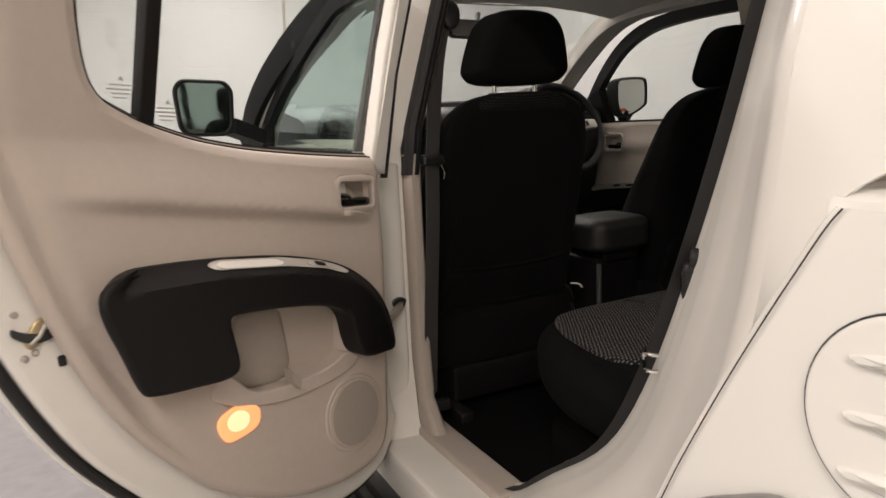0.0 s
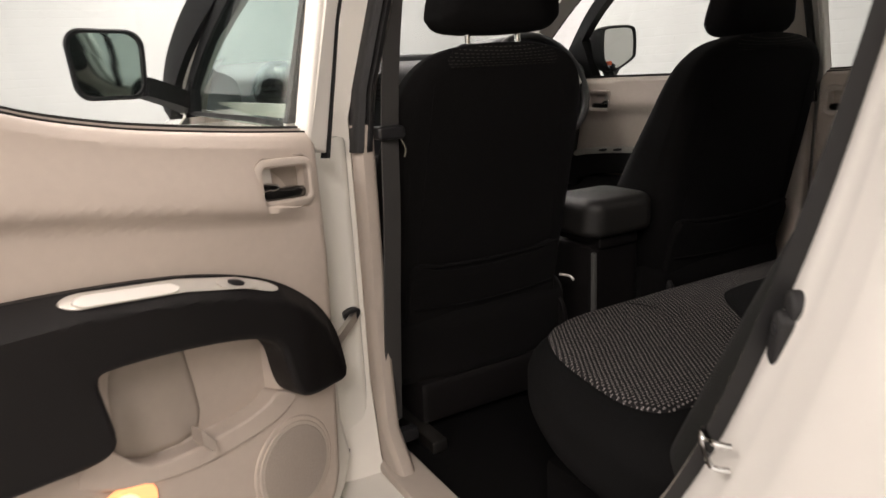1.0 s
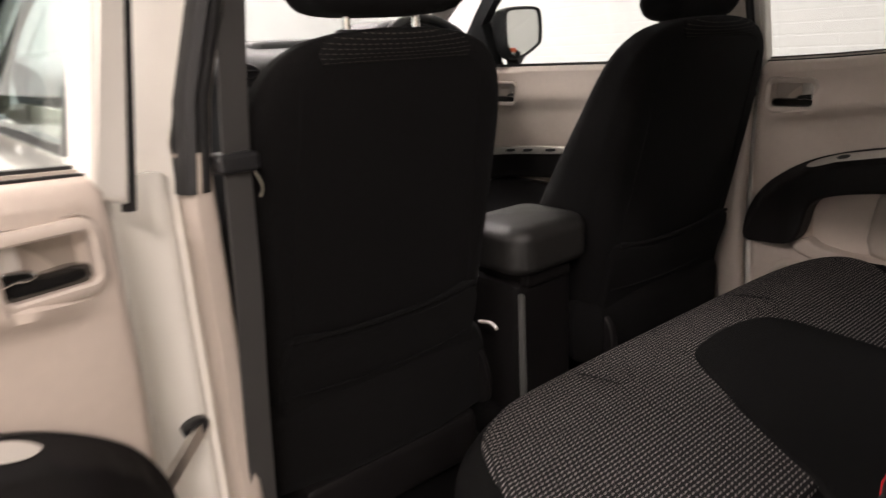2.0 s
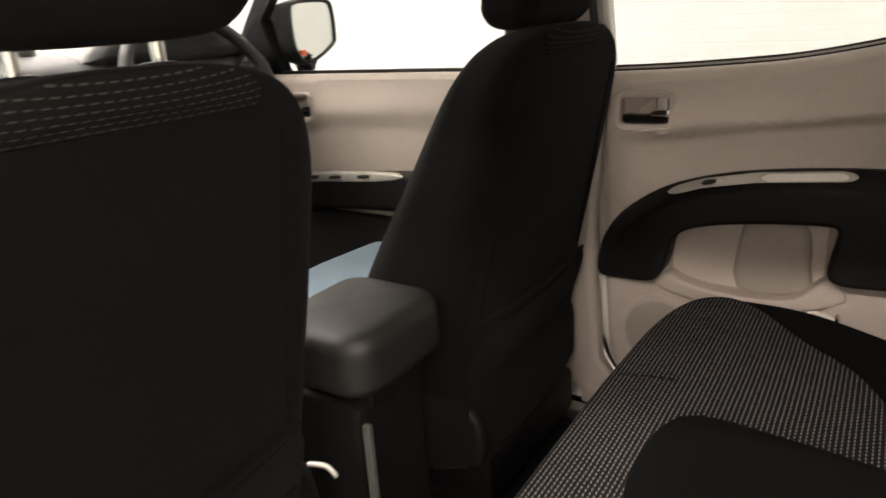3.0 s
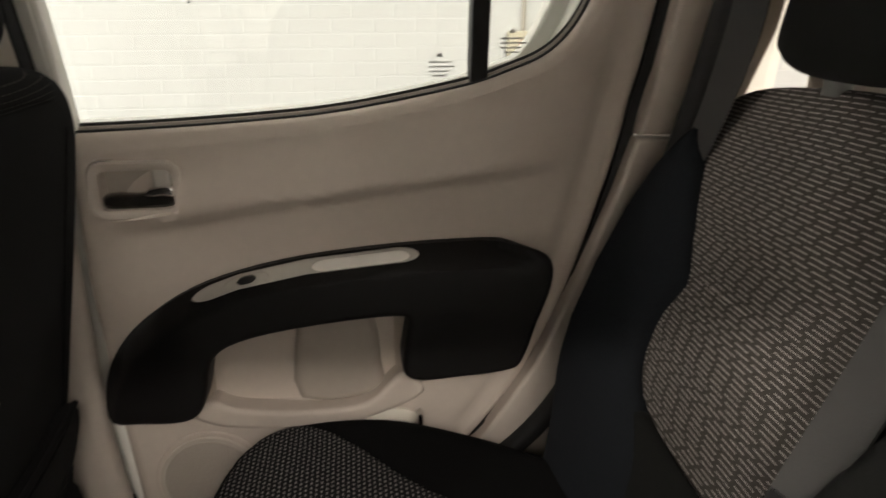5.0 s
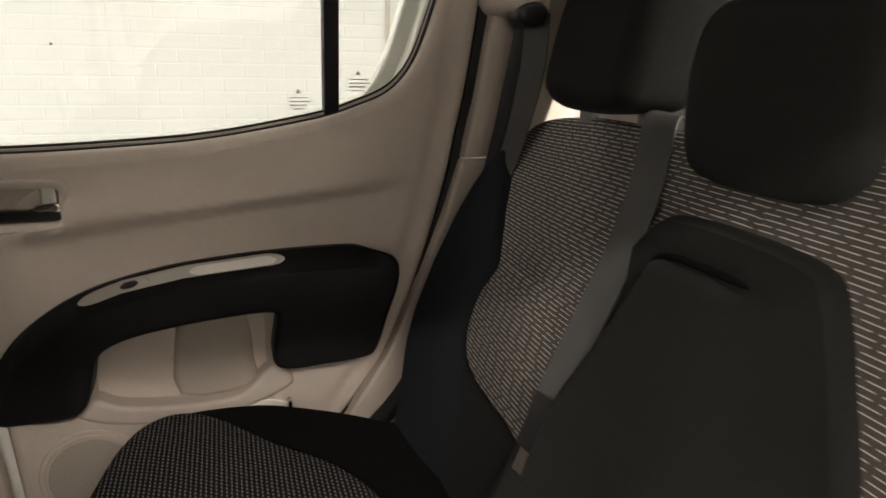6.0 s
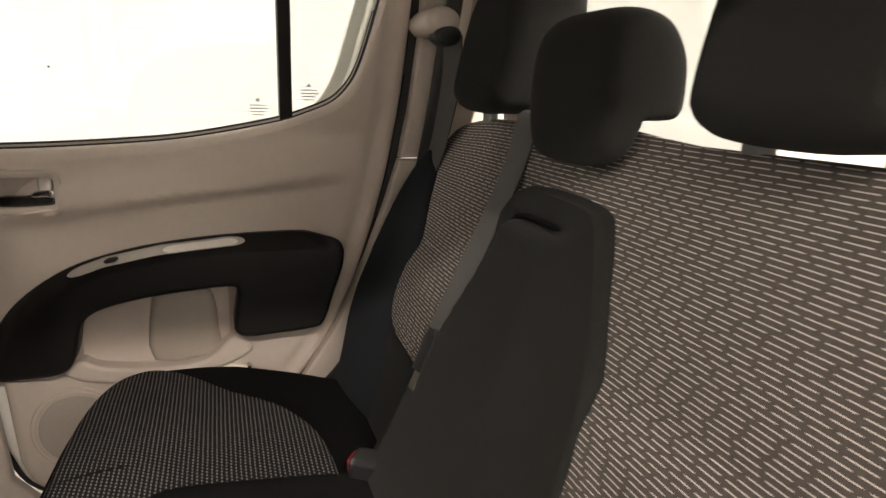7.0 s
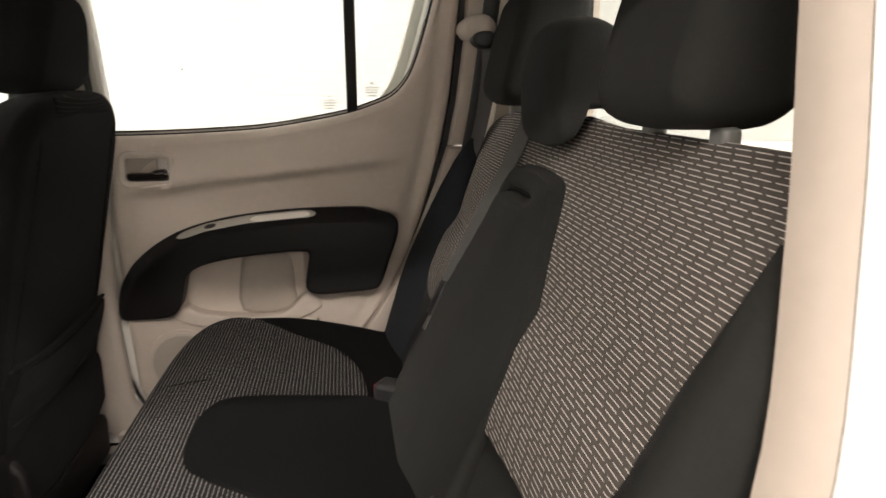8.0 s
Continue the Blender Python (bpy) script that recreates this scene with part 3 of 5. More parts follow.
    part("window_pane", slab([Vector(p) for p in [(0.0, 1.155)] + line[:6] + [(0.572 - back_off, 1.585), (0.0, 1.585)]], -0.042, -0.038, 0.0, fn, 1, grid=0.045), GLASS, d, "clear glass", False).visible_shadow = False
    rearp = [(0.59 - back_off, 1.228)] + [(a, b - 0.004) for a, b in line[6:]] + [(0.59 - back_off, 1.585)]
    part("window_pane", slab([Vector(p) for p in rearp], -0.042, -0.038, 0.0, fn, 1, grid=0.05), GLASS, d, "clear quarter glass", False).visible_shadow = False
    up = [(-0.022, 1.13), (0.026, 1.145), (0.022, 1.40), (0.018, 1.57), (-0.028, 1.57), (-0.024, 1.35)]
    part("window_frame", slab([Vector(p) for p in up], -0.046, -0.012, 0.008, fn, 3), JAMB, d, "cream painted window frame upright")
    part("frame_seal", slab([Vector(p) for p in [(-0.032, 1.12), (-0.024, 1.12), (-0.026, 1.35), (-0.030, 1.57), (-0.038, 1.57), (-0.034, 1.35)]], -0.034, -0.016, 0.004, fn, 2), RUBBER, d, "black rubber strip on the frame")
    part("window_frame", slab([Vector(p) for p in [(-0.01, 1.565), (0.79, 1.555), (0.845, 1.58), (0.80, 1.625), (-0.01, 1.625)]], -0.06, -0.006, 0.008, fn, 3), TRIMD, d)
    # etched maker's print: a small mark over plain bars
    for su, sz in ((0.531 - 0.7 * back_off, 1.266), (0.634 - 1.3 * back_off, 1.298)):
        part("glass_print", slab([Vector((su, sz + 0.005)), Vector((su - 0.005, sz - 0.003)), Vector((su + 0.005, sz - 0.003))], -0.0385, -0.0372, 0.0, fn, 1), STICK, d, "small grey etched mark", False)
        for k, (a, b) in enumerate(((-0.016, 0.018), (-0.016, 0.022), (-0.016, 0.014), (-0.010, 0.012))):
            z = sz - 0.009 - 0.0065 * k
            part("glass_print", slab([Vector(p) for p in ((su + a, z), (su + b, z), (su + b, z - 0.0022), (su + a, z - 0.0022))], -0.0385, -0.0372, 0.0, fn, 1), STICK, d, "", False)
    return d


rear_door(left_open, "rear_door", "open rear door with taupe card, black armrest and lit lamp", True)
rear_door(right_side, "rear_door", "closed rear door with taupe card, black armrest and silver switch plate", False)

# ---------------- cab body ----------------
cab = thing("pickup_cab", (MID, -0.2, 0.3), "white double cab pickup body with taupe trim", "pickup truck")


def tx(z, x=0.03):
    """The left inside face of the cab, leaning inward above the belt."""
    return x + 0.30 * max(0.0, z - 1.15)


part("cab_floor", box(0.03, 1.43, -1.02, 1.35, 0.30, 0.395, 0.01), CARPET, cab, "black carpeted floor")
part("tunnel", slab([Vector(p) for p in ((0.53, 0.38), (0.60, 0.47), (0.66, 0.49), (0.80, 0.49), (0.86, 0.47), (0.93, 0.38))], -0.4, 1.2, 0.01, lambda a, b, c: Vector((a, c, b))), CARPET, cab)
part("roof", loft([[(MID + s * 0.58 * k, y, 1.70 - 0.05 * k * k - 0.04 * max(0, y - 0.4) ** 2 * 4) for s, k in ((-1, 1), (-1, 0.7), (-1, 0.35), (1, 0), (1, 0.35), (1, 0.7), (1, 1))] for y in (-1.05, -0.6, -0.2, 0.2, 0.5, 0.72)], 0.03), PAINT, cab, "white painted roof")
part("headliner", loft([[(MID + s * 0.56 * k, y, 1.652 - 0.05 * k * k - 0.04 * max(0, y - 0.4) ** 2 * 4) for s, k in ((-1, 1), (-1, 0.7), (-1, 0.35), (1, 0), (1, 0.35), (1, 0.7), (1, 1))] for y in (-1.02, -0.6, -0.2, 0.2, 0.5, 0.70)], 0.01), HEADL, cab, "grey cloth headliner")

for side in (0, 1):
    fx = (lambda x: x) if side == 0 else sym

    # B pillar: painted post, taupe lower trim, black upper trim
    rows = []
    for z in (0.36, 0.45, 0.6, 0.8, 1.0, 1.15, 1.3, 1.45, 1.60):
        flare = 0.05 * max(0.0, 0.55 - z) / 0.2
        x0, x1 = tx(z, -0.115), tx(z, 0.014)
        rows.append([(fx(x), y, z) for x, y in ((x0, 0.045 - flare), (x0 + 0.05, 0.035 - flare), (x1 - 0.012, 0.03 - flare), (x1, 0.045), (x1, 0.13), (x0 + 0.02, 0.07), (x0, 0.06))])
    part("b_pillar", loft(rows, closed=True), JAMB, cab, "white painted centre pillar")
    rows = []
    for z in (0.40, 0.5, 0.7, 0.9, 1.05, 1.136):
        fl = 0.10 * max(0.0, 0.52 - z) / 0.12
        rows.append([(fx(x), y - fl, z) for x, y in ((0.006, 0.022), (0.009, 0.008), (0.016, 0.0), (0.034, 0.0), (0.043, 0.006), (0.049, 0.022), (0.051, 0.12), (0.006, 0.12))])
    part("b_pillar_trim", loft(rows, closed=True), TRIMD, cab, "taupe lower pillar trim")
    rows = []
    for z in (1.085, 1.2, 1.3, 1.4, 1.5, 1.62):
        x = tx(z, 0.010)
        rows.append([(fx(x + a), y, z) for a, y in ((-0.010, 0.012), (-0.004, 0.0), (0.006, -0.004), (0.011, 0.006), (0.016, -0.004), (0.026, 0.0), (0.030, 0.02), (0.030, 0.12), (-0.010, 0.12))])
    part("b_pillar_seal", loft(rows, closed=True), RUBBER, cab, "black rubber seal on the pillar")
    rows = []
    for z in (1.10, 1.2, 1.3, 1.4, 1.5, 1.62):
        x = tx(z, 0.030)
        rows.append([(fx(x + a), y, z) for a, y in ((0.0, 0.014), (0.006, 0.004), (0.012, 0.010), (0.020, 0.04), (0.020, 0.12), (0.0, 0.12))])
    part("b_pillar_upper_trim", loft(rows, closed=True), TRIMD, cab, "taupe upper pillar trim")
    # sill with scuff plate
    part("sill", box(min(fx(-0.11), fx(0.06)), max(fx(-0.11), fx(0.06)), -0.62, 1.30, 0.26, 0.405, 0.02), JAMB, cab, "white painted sill")
    part("scuff_plate", box(min(fx(-0.005), fx(0.075)), max(fx(-0.005), fx(0.075)), -0.40, 0.02, 0.39, 0.425, 0.010), TRIMD, cab, "taupe scuff plate")
    # A pillar and its trim
    near_pillar = [(-0.075, 1.19, 1.16), (-0.06, 1.08, 1.27), (-0.03, 0.95, 1.37), (0.01, 0.80, 1.46), (0.06, 0.62, 1.545), (0.12, 0.45, 1.60), (0.185, 0.1, 1.61), (0.185, -0.5, 1.61), (0.185, -1.0, 1.60)]
    apath = spline(near_pillar if side == 0 else [(fx(0.02), 1.50, 1.20), (fx(0.05), 1.27, 1.335), (fx(0.09), 1.06, 1.455), (fx(0.13), 0.85, 1.555), (fx(0.165), 0.66, 1.60), (fx(0.18), 0.45, 1.61), (fx(0.185), 0.1, 1.61), (fx(0.185), -0.5, 1.61), (fx(0.185), -1.0, 1.60)], 4)
    part("roof_rail", sweep(apath, [(-0.04, -0.035), (0.04, -0.035), (0.05, 0.0), (0.04, 0.04), (-0.04, 0.04), (-0.05, 0.0)]), HEADL, cab, "pale grey pillar and roof rail trim")
    if side == 0:
        cover = spline([(-0.130, 1.215, 1.150), (-0.116, 1.115, 1.265), (-0.088, 0.985, 1.368), (-0.048, 0.835, 1.460), (0.0, 0.660, 1.545), (0.055, 0.48, 1.605)], 5)
        part("a_pillar_cover", sweep(cover, [(-0.020, -0.046), (0.020, -0.046), (0.024, 0.0), (0.020, 0.046), (-0.020, 0.046)]), MATTEB, cab, "black outer windscreen pillar")
    else:
        cover = [(p.x + 0.052, p.y + 0.005, p.z + 0.004) for p in apath[:17]]
        part("a_pillar_cover", sweep(cover, [(-0.012, -0.032), (0.012, -0.032), (0.012, 0.036), (-0.012, 0.036)]), BLACKS, cab, "black outer windscreen pillar")
    # cowl side and front foot well side
    part("kick_panel", box(min(fx(-0.05), fx(0.04)), max(fx(-0.05), fx(0.04)), 1.12, 1.40, 0.36, 1.16, 0.01), TRIMD, cab)

# rear bulkhead with the window opening
part("rear_bulkhead", box(0.04, 1.42, -1.09, -1.035, 0.30, 1.175, 0.01), TRIMD, cab, "taupe rear wall of the cab")
part("rear_pillar", box(0.10, 0.345, -1.09, -1.03, 1.165, 1.60, 0.02), TRIMD, cab)
part("rear_pillar", box(1.115, 1.36, -1.09, -1.03, 1.165, 1.60, 0.02), TRIMD, cab)
part("rear_header", box(0.2, 1.30, -1.09, -1.03, 1.545, 1.63, 0.02), TRIMD, cab)
frame_path = [(p.x, -1.04, p.y) for p in rrect(0.755, 0.39, 0.05, 5, 0.73, 1.365)]
part("rear_window_seal", sweep(frame_path, [(-0.012, -0.022), (0.012, -0.022), (0.012, 0.022), (-0.012, 0.022)], (0, 1, 0), True), RUBBER, cab, "black rubber rear window surround")
part("rear_window", slab(rrect(0.755, 0.39, 0.05, 5, 0.73, 1.365), -1.052, -1.048, 0, lambda a, b, c: Vector((a, c, b)), 1), GLASS, cab, "clear rear window glass", False).visible_shadow = False
# windscreen
part("windscreen", loft([[(MID + s * k, y - 0.06 * (k / 0.6) ** 2, z) for s, k in ((-1, w), (-1, w / 2), (1, 0), (1, w / 2), (1, w))] for y, z, w in ((1.62, 1.22, 0.68), (1.22, 1.42, 0.62), (0.74, 1.63, 0.55))], 0.005), GLASS, cab, "windscreen glass", False).visible_shadow = False


# ---------------- rear quarter, cab side and bed, outer left ----------------
SEAL = [(-0.90, 1.62, 0.21), (-0.893, 1.48, 0.18), (-0.884, 1.354, 0.15), (-0.871, 1.205, 0.114), (-0.843, 1.027, 0.075), (-0.772, 0.815, 0.058), (-0.680, 0.660, 0.052), (-0.53, 0.537, 0.05), (-0.39, 0.430, 0.05), (-0.27, 0.405, 0.05), (-0.12, 0.400, 0.05)]
seal3 = spline(SEAL, 5)
seal = [Vector((p.x, p.y)) for p in seal3]


def away(k):
    a, b = seal[max(k - 1, 0)], seal[min(k + 1, len(seal) - 1)]
    t = (b - a).normalized()
    d = Vector((t.y, -t.x))
    return d.lerp(Vector((-0.98, -0.20)), smooth(0.45, 0.70, seal[k].y)).normalized()


def out_x(z):
    return -0.150 + 0.22 * max(0.0, z - 1.25)


def jamb_row(share, off):
    """A line along the rear door opening: share 0 at the seal, 1 at the outer skin."""
    out = []
    for k, p in enumerate(seal3):
        q = seal[k] + away(k) * off * (0.45 + 0.55 * smooth(0.42, 0.80, p.y))
        z = q.y if q.y > 0.30 else 0.27 + 0.03 * math.exp((q.y - 0.30) / 0.03)
        out.append((p.z + (out_x(z) - p.z) * share, q.x, z))
    return out


for side in (0, 1):
    fx = (lambda x: x) if side == 0 else sym
    steps = ((-0.06, -0.006), (0.0, 0.0), (0.10, 0.028), (0.18, 0.050), (0.26, 0.062), (0.36, 0.095), (0.44, 0.105), (0.56, 0.150), (0.68, 0.180), (0.80, 0.215), (0.92, 0.240), (0.98, 0.258), (1.0, 0.275))
    rows = [[(fx(a), b, c) for a, b, c in jamb_row(x, o)] for x, o in steps]
    part("door_jamb", loft(rows, 0.004), JAMB, cab, "white painted rear door jamb")
    core = [(fx(p.z), p.x, p.y) for p in seal3 if p.x < -0.345]
    flip = 1 if side == 0 else -1
    if side == 0:
        # a wedge-shaped lip: black rubber behind, taupe in front
        lip = [(0.0, -0.026), (0.0012, -0.0245), (0.010, -0.009), (0.017, 0.008), (0.0, 0.009)]
        part("opening_seal", sweep(core, lip, (1, 0, 0)), RUBBER, cab, "black rubber opening seal")
        face = [(0.0, -0.0245), (-0.0008, -0.0245), (-0.007, -0.010), (-0.012, 0.006), (-0.013, 0.028), (-0.007, 0.028), (-0.004, 0.010), (0.0, 0.008)]
        part("opening_trim", sweep([q for q in core if q[2] > 0.70], face, (1, 0, 0)), TRIMD, cab, "taupe edge trim round the door opening")
    else:
        part("opening_seal", sweep(core, circle(0.0185, 14), (1, 0, 0)), RUBBER, cab, "black rubber opening seal")

GAP = spline([(-1.478, 1.62, 0), (-1.428, 1.4, 0), (-1.348, 1.22, 0), (-1.243, 1.165, 0), (-1.204, 1.136, 0), (-1.17, 1.082, 0), (-1.113, 0.98, 0), (-1.053, 0.865, 0), (-0.998, 0.754, 0), (-0.928, 0.62, 0), (-0.868, 0.5, 0), (-0.828, 0.36, 0), (-0.808, 0.28, 0)], 4)
inner3 = [Vector(q) for q in jamb_row(1.0, 0.275)]
inner = [Vector((q.y, q.z)) for q in inner3]


def skin_x(y, z):
    return out_x(z) - 0.03 * max(0.0, 1 - abs(z - 0.85) / 0.5) * min(1, max(0, -0.9 - y) / 0.3)


def along(pts, t):
    s = t * (len(pts) - 1)
    i = min(int(s), len(pts) - 2)
    return pts[i].lerp(pts[i + 1], s - i)


keep = [k for k in range(len(seal)) if seal[k].y > 0.52]
inner3, inner = [inner3[k] for k in keep], [inner[k] for k in keep]
gap_hi = [p for p in GAP if p.y > 0.40]
rows = []
for k in range(7):
    row = []
    for j in range(41):
        a, b = along(inner, j / 40), along(gap_hi, j / 40)
        q = Vector((a.x, a.y)).lerp(Vector((b.x, b.y)), k / 6)
        x0 = along(inner3, j / 40).x
        row.append((x0 + (skin_x(q.x, q.y) - x0) * k / 6, q.x, q.y))
    rows.append(row)
part("quarter_panel", loft(rows, 0.004), PAINT, cab, "white painted rear quarter of the cab")

part("panel_gap", sweep([(skin_x(p.x, p.y) - 0.0195, p.x - 0.017, p.y) for p in GAP if 0.40 < p.y < 1.14], circle(0.0008, 6), (1, 0, 0)), RUBBER, cab, "thin dark gap between cab and bed")

bed = thing("pickup_bed", (-0.1, -1.7, 0.5), "white pickup cargo bed side with round fuel flap", "pickup bed")
gap2 = [p for p in GAP if p.y <= 1.142]
rows = []
for o, dx in ((-0.001, 0.02), (0.0015, -0.002), (0.008, -0.013), (0.03, -0.020)):
    rows.append([(skin_x(p.x, p.y) + dx, p.x - o, min(p.y, 1.142)) for p in gap2])
for y in (-1.35, -1.6, -2.0, -2.5):
    rows.append([(skin_x(y, p.y) - 0.020, y + (p.x + 1.2) * 0.2 * max(0, 1 - (-1.35 - y)), min(p.y, 1.142)) for p in gap2])
part("bed_side", loft(rows, 0.004), PAINT, bed, "white painted bed side")
railp = [(-0.166, -1.20, 1.135), (-0.166, -1.4, 1.145), (-0.166, -1.8, 1.15), (-0.166, -2.5, 1.155)]
part("bed_rail", sweep(railp, [(0.004, -0.012), (0.0, 0.004), (-0.012, 0.012), (-0.07, 0.014), (-0.09, 0.0), (-0.06, -0.03)], (0, 0, 1)), PAINT, bed, "white painted bed rail")
flap_map = lambda a, b, c: Vector((skin_x(a, b) - 0.020 - c, a, b))
flap = part("fuel_flap", slab(ellipse(0.157, 0.157, 48, -1.285, 0.988), -0.004, 0.004, 0.004, flap_map, 3), PAINT, bed, "round white fuel flap with pressed ribs")
part("flap_gap", slab(ellipse(0.1605, 0.1605, 48, -1.285, 0.988), -0.004, 0.0006, 0.001, flap_map, 2), RUBBER, flap, "dark gap round the flap")
for k in range(3):
    zc = 1.030 - 0.045 * k
    rib = spline([(-1.352, zc + 0.006), (-1.30, zc + 0.009), (-1.262, zc + 0.004), (-1.240, zc - 0.002), (-1.262, zc - 0.007), (-1.30, zc - 0.009), (-1.352, zc - 0.007)], 5, True)
    part("rib", slab(rib, -0.004, 0.010, 0.0065, flap_map, 6), PAINT, flap)
arch = spline([(-1.012, 0.70), (-1.034, 0.773), (-1.097, 0.830), (-1.148, 0.862), (-1.192, 0.884), (-1.213, 0.874), (-1.253, 0.834), (-1.33, 0.80), (-1.6, 0.78), (-1.6, 0.45), (-1.1, 0.45)], 4, True)
part("arch_flare", slab(arch, -0.004, 0.014, 0.010, flap_map, 4), PAINT, bed, "white painted wheel arch flare")
part("flare_seal", sweep([flap_map(p.x, p.y, 0.001) for p in arch[: 4 * 7]], [(-0.004, -0.003), (0.004, -0.003), (0.004, 0.003), (-0.004, 0.003)], (1, 0, 0)), mat("grey_flare_seal", (0.25, 0.24, 0.23), 0.6), bed, "grey rubber edge of the flare")
# latch fittings on the jamb
def on_jamb(x, y):
    """A face on the slanting jamb: a runs outward, c stands off it."""
    return lambda a, b, c: Vector((x - 0.65 * a - 0.76 * c, y - 0.76 * a + 0.65 * c, b))


part("bump_stop", slab(ellipse(0.030, 0.030, 20, 0, 1.008), -0.02, 0.007, 0.005, on_jamb(0.053, -0.864), 3), RUBBER, cab, "black rubber bump stop")
st2 = part("bump_stop", slab([Vector((p.x + 0.25 * (p.y - 0.972), p.y)) for p in rrect(0.030, 0.062, 0.014, 5, 0, 0.972)], -0.02, 0.007, 0.005, on_jamb(0.052, -0.852), 3), RUBBER, cab, "black rubber bump stop")
part("screw", slab(ellipse(0.012, 0.012, 12, 0.004, 0.985), 0.0, 0.0085, 0.001, on_jamb(0.052, -0.852), 2), BLACKS, st2)
jm = on_jamb(0.043, -0.797)
part("striker", sweep(spline([jm(0.045, 0.838, -0.004), jm(0.038, 0.838, 0.012), jm(0.006, 0.842, 0.014), jm(-0.002, 0.851, 0.014), jm(0.006, 0.860, 0.014), jm(0.038, 0.864, 0.012), jm(0.045, 0.864, -0.004)], 5), circle(0.0033, 8)), CHROME, cab, "bright steel door striker loop")

# side step seen under the door
step = thing("side_step", (-0.22, 0.2, 0.3), "black plastic side step along the sill", "side step")
part("step_board", box(-0.30, -0.10, -0.75, 1.25, 0.26, 0.31, 0.015), BLACKS, step, "black ribbed plastic step")
for k in range(4):
    part("tread", box(-0.285 + 0.04 * k, -0.270 + 0.04 * k, -0.70, 1.2, 0.30, 0.316, 0.004), RUBBER, step)

# ---------------- front doors ----------------


def front_door(side):
    fx = (lambda x: x) if side == 0 else sym
    lab = "closed front door with taupe card and black armrest"
    d = thing("front_door", (fx(-0.05), 0.6, 0.4), lab, "car door", "front doors")

    def fn(y, z, w):
        return Vector((fx(0.03 + w + TUMBLE * max(0.0, z - 1.17)), y, z))

    def fw(y, z, w):
        """The window's plane: at the outer skin on the open side."""
        return fn(y, z, w - (0.090 if side == 0 else 0.0))

    card = [(0.06, 1.15), (0.06, 0.46), (0.12, 0.44), (0.9, 0.44), (1.12, 0.52), (1.16, 0.9), (1.14, 1.165), (0.8, 1.168), (0.4, 1.17), (0.1, 1.17)]
    part("inner_panel", slab([Vector(p) for p in card], -0.03, 0.0, 0.015, fn, 3, grid=0.02, shape=lambda y, z: 0.012 * smooth(-0.02, 0.015, z - 1.085 + 0.05 * y) * (1 - 0.8 * smooth(0, 0.1, z - 1.085 + 0.05 * y)) - 0.026 * (abs(y - 0.88) < 0.056) * (abs(z - 1.078) < 0.036)), TRIM, d, "taupe moulded plastic door card")
    arm = [(0.30, 0.93), (0.5, 0.922), (0.7, 0.905), (0.9, 0.882), (1.0, 0.86), (1.06, 0.80), (1.05, 0.74), (0.98, 0.735), (0.93, 0.775), (0.8, 0.80), (0.6, 0.815), (0.42, 0.81), (0.40, 0.74), (0.28, 0.74), (0.25, 0.83)]
    part("armrest", slab(spline(arm, 3, True), 0.0, 0.055, 0.02, fn, 4), BLACKP, d, "black grained plastic armrest")
    mid = [Vector((p.x, p.y)) for p in spline([(0.50, 0.916, 0), (0.75, 0.899, 0), (0.92, 0.880, 0), (0.975, 0.866, 0)], 6)]
    plate = part("switch_plate", strip(mid, taper(len(mid), 0.0125, 4), 0.035, 0.058, fn), SILVER, d, "silver switch plate")
    for y in (0.62, 0.72, 0.80):
        key = [Vector((y - 0.02, 0.912 - 0.075 * (y - 0.62))), Vector((y, 0.910 - 0.08 * (y - 0.62))), Vector((y + 0.02, 0.908 - 0.085 * (y - 0.62)))]
        part("window_switch", strip(key, [0.004, 0.006, 0.004], 0.05, 0.062, fn), BLACKS, plate)
    inside_handle(d, fn, 0.88, 1.078, -1)
    part("map_pocket", slab(rrect(0.72, 0.29, 0.04, 5, 0.70, 0.645), 0.0, 0.030, 0.015, fn, 4), BLACKP, d, "dark door pocket")
    skin = [(0.02, 1.118), (0.02, 0.40), (1.15, 0.40), (1.20, 0.8), (1.22, 1.10), (0.9, 1.116)] if side == 0 else [(0.02, 1.155), (0.02, 0.40), (1.15, 0.40), (1.20, 0.8), (1.22, 1.13), (0.9, 1.15)]
    part("outer_skin", slab([Vector(p) for p in skin], -0.165, -0.034, 0.02, fn, 3, rb=0.03), PAINT, d, "white painted outer door skin")
    belt = [fw(y, z - (0.026 if side == 0 else 0.0), -0.03) for y, z in ((0.05, 1.170), (0.4, 1.172), (0.8, 1.17), (1.06 if side == 0 else 1.12, 1.168))]
    part("belt_seal", sweep(belt, [(-0.012, -0.006), (0.012, -0.006), (0.012, 0.006), (-0.012, 0.006)]), RUBBER, d, "black rubber window seal")
    fr = spline(([(1.09, 1.14), (1.05, 1.20), (0.96, 1.30), (0.84, 1.385), (0.70, 1.45), (0.54, 1.515)] if side == 0 else [(1.14, 1.17), (1.03, 1.28), (0.90, 1.395), (0.76, 1.485), (0.60, 1.54)]) + [(0.40, 1.56), (0.15, 1.56), (0.07, 1.555)], 4)
    part("window_frame", sweep([fw(p.x, p.y, -0.035) for p in fr], [(-0.024, -0.018), (0.024, -0.018), (0.024, 0.018), (-0.024, 0.018)], (1, 0, 0)), MATTEB, d, "black window frame")
    part("window_frame", slab([Vector(p) for p in ((0.02, 1.15), (0.045, 1.15), (0.045, 1.58), (0.02, 1.58))], -0.06, -0.012, 0.006, fw, 2), BLACKS, d, "black frame upright")
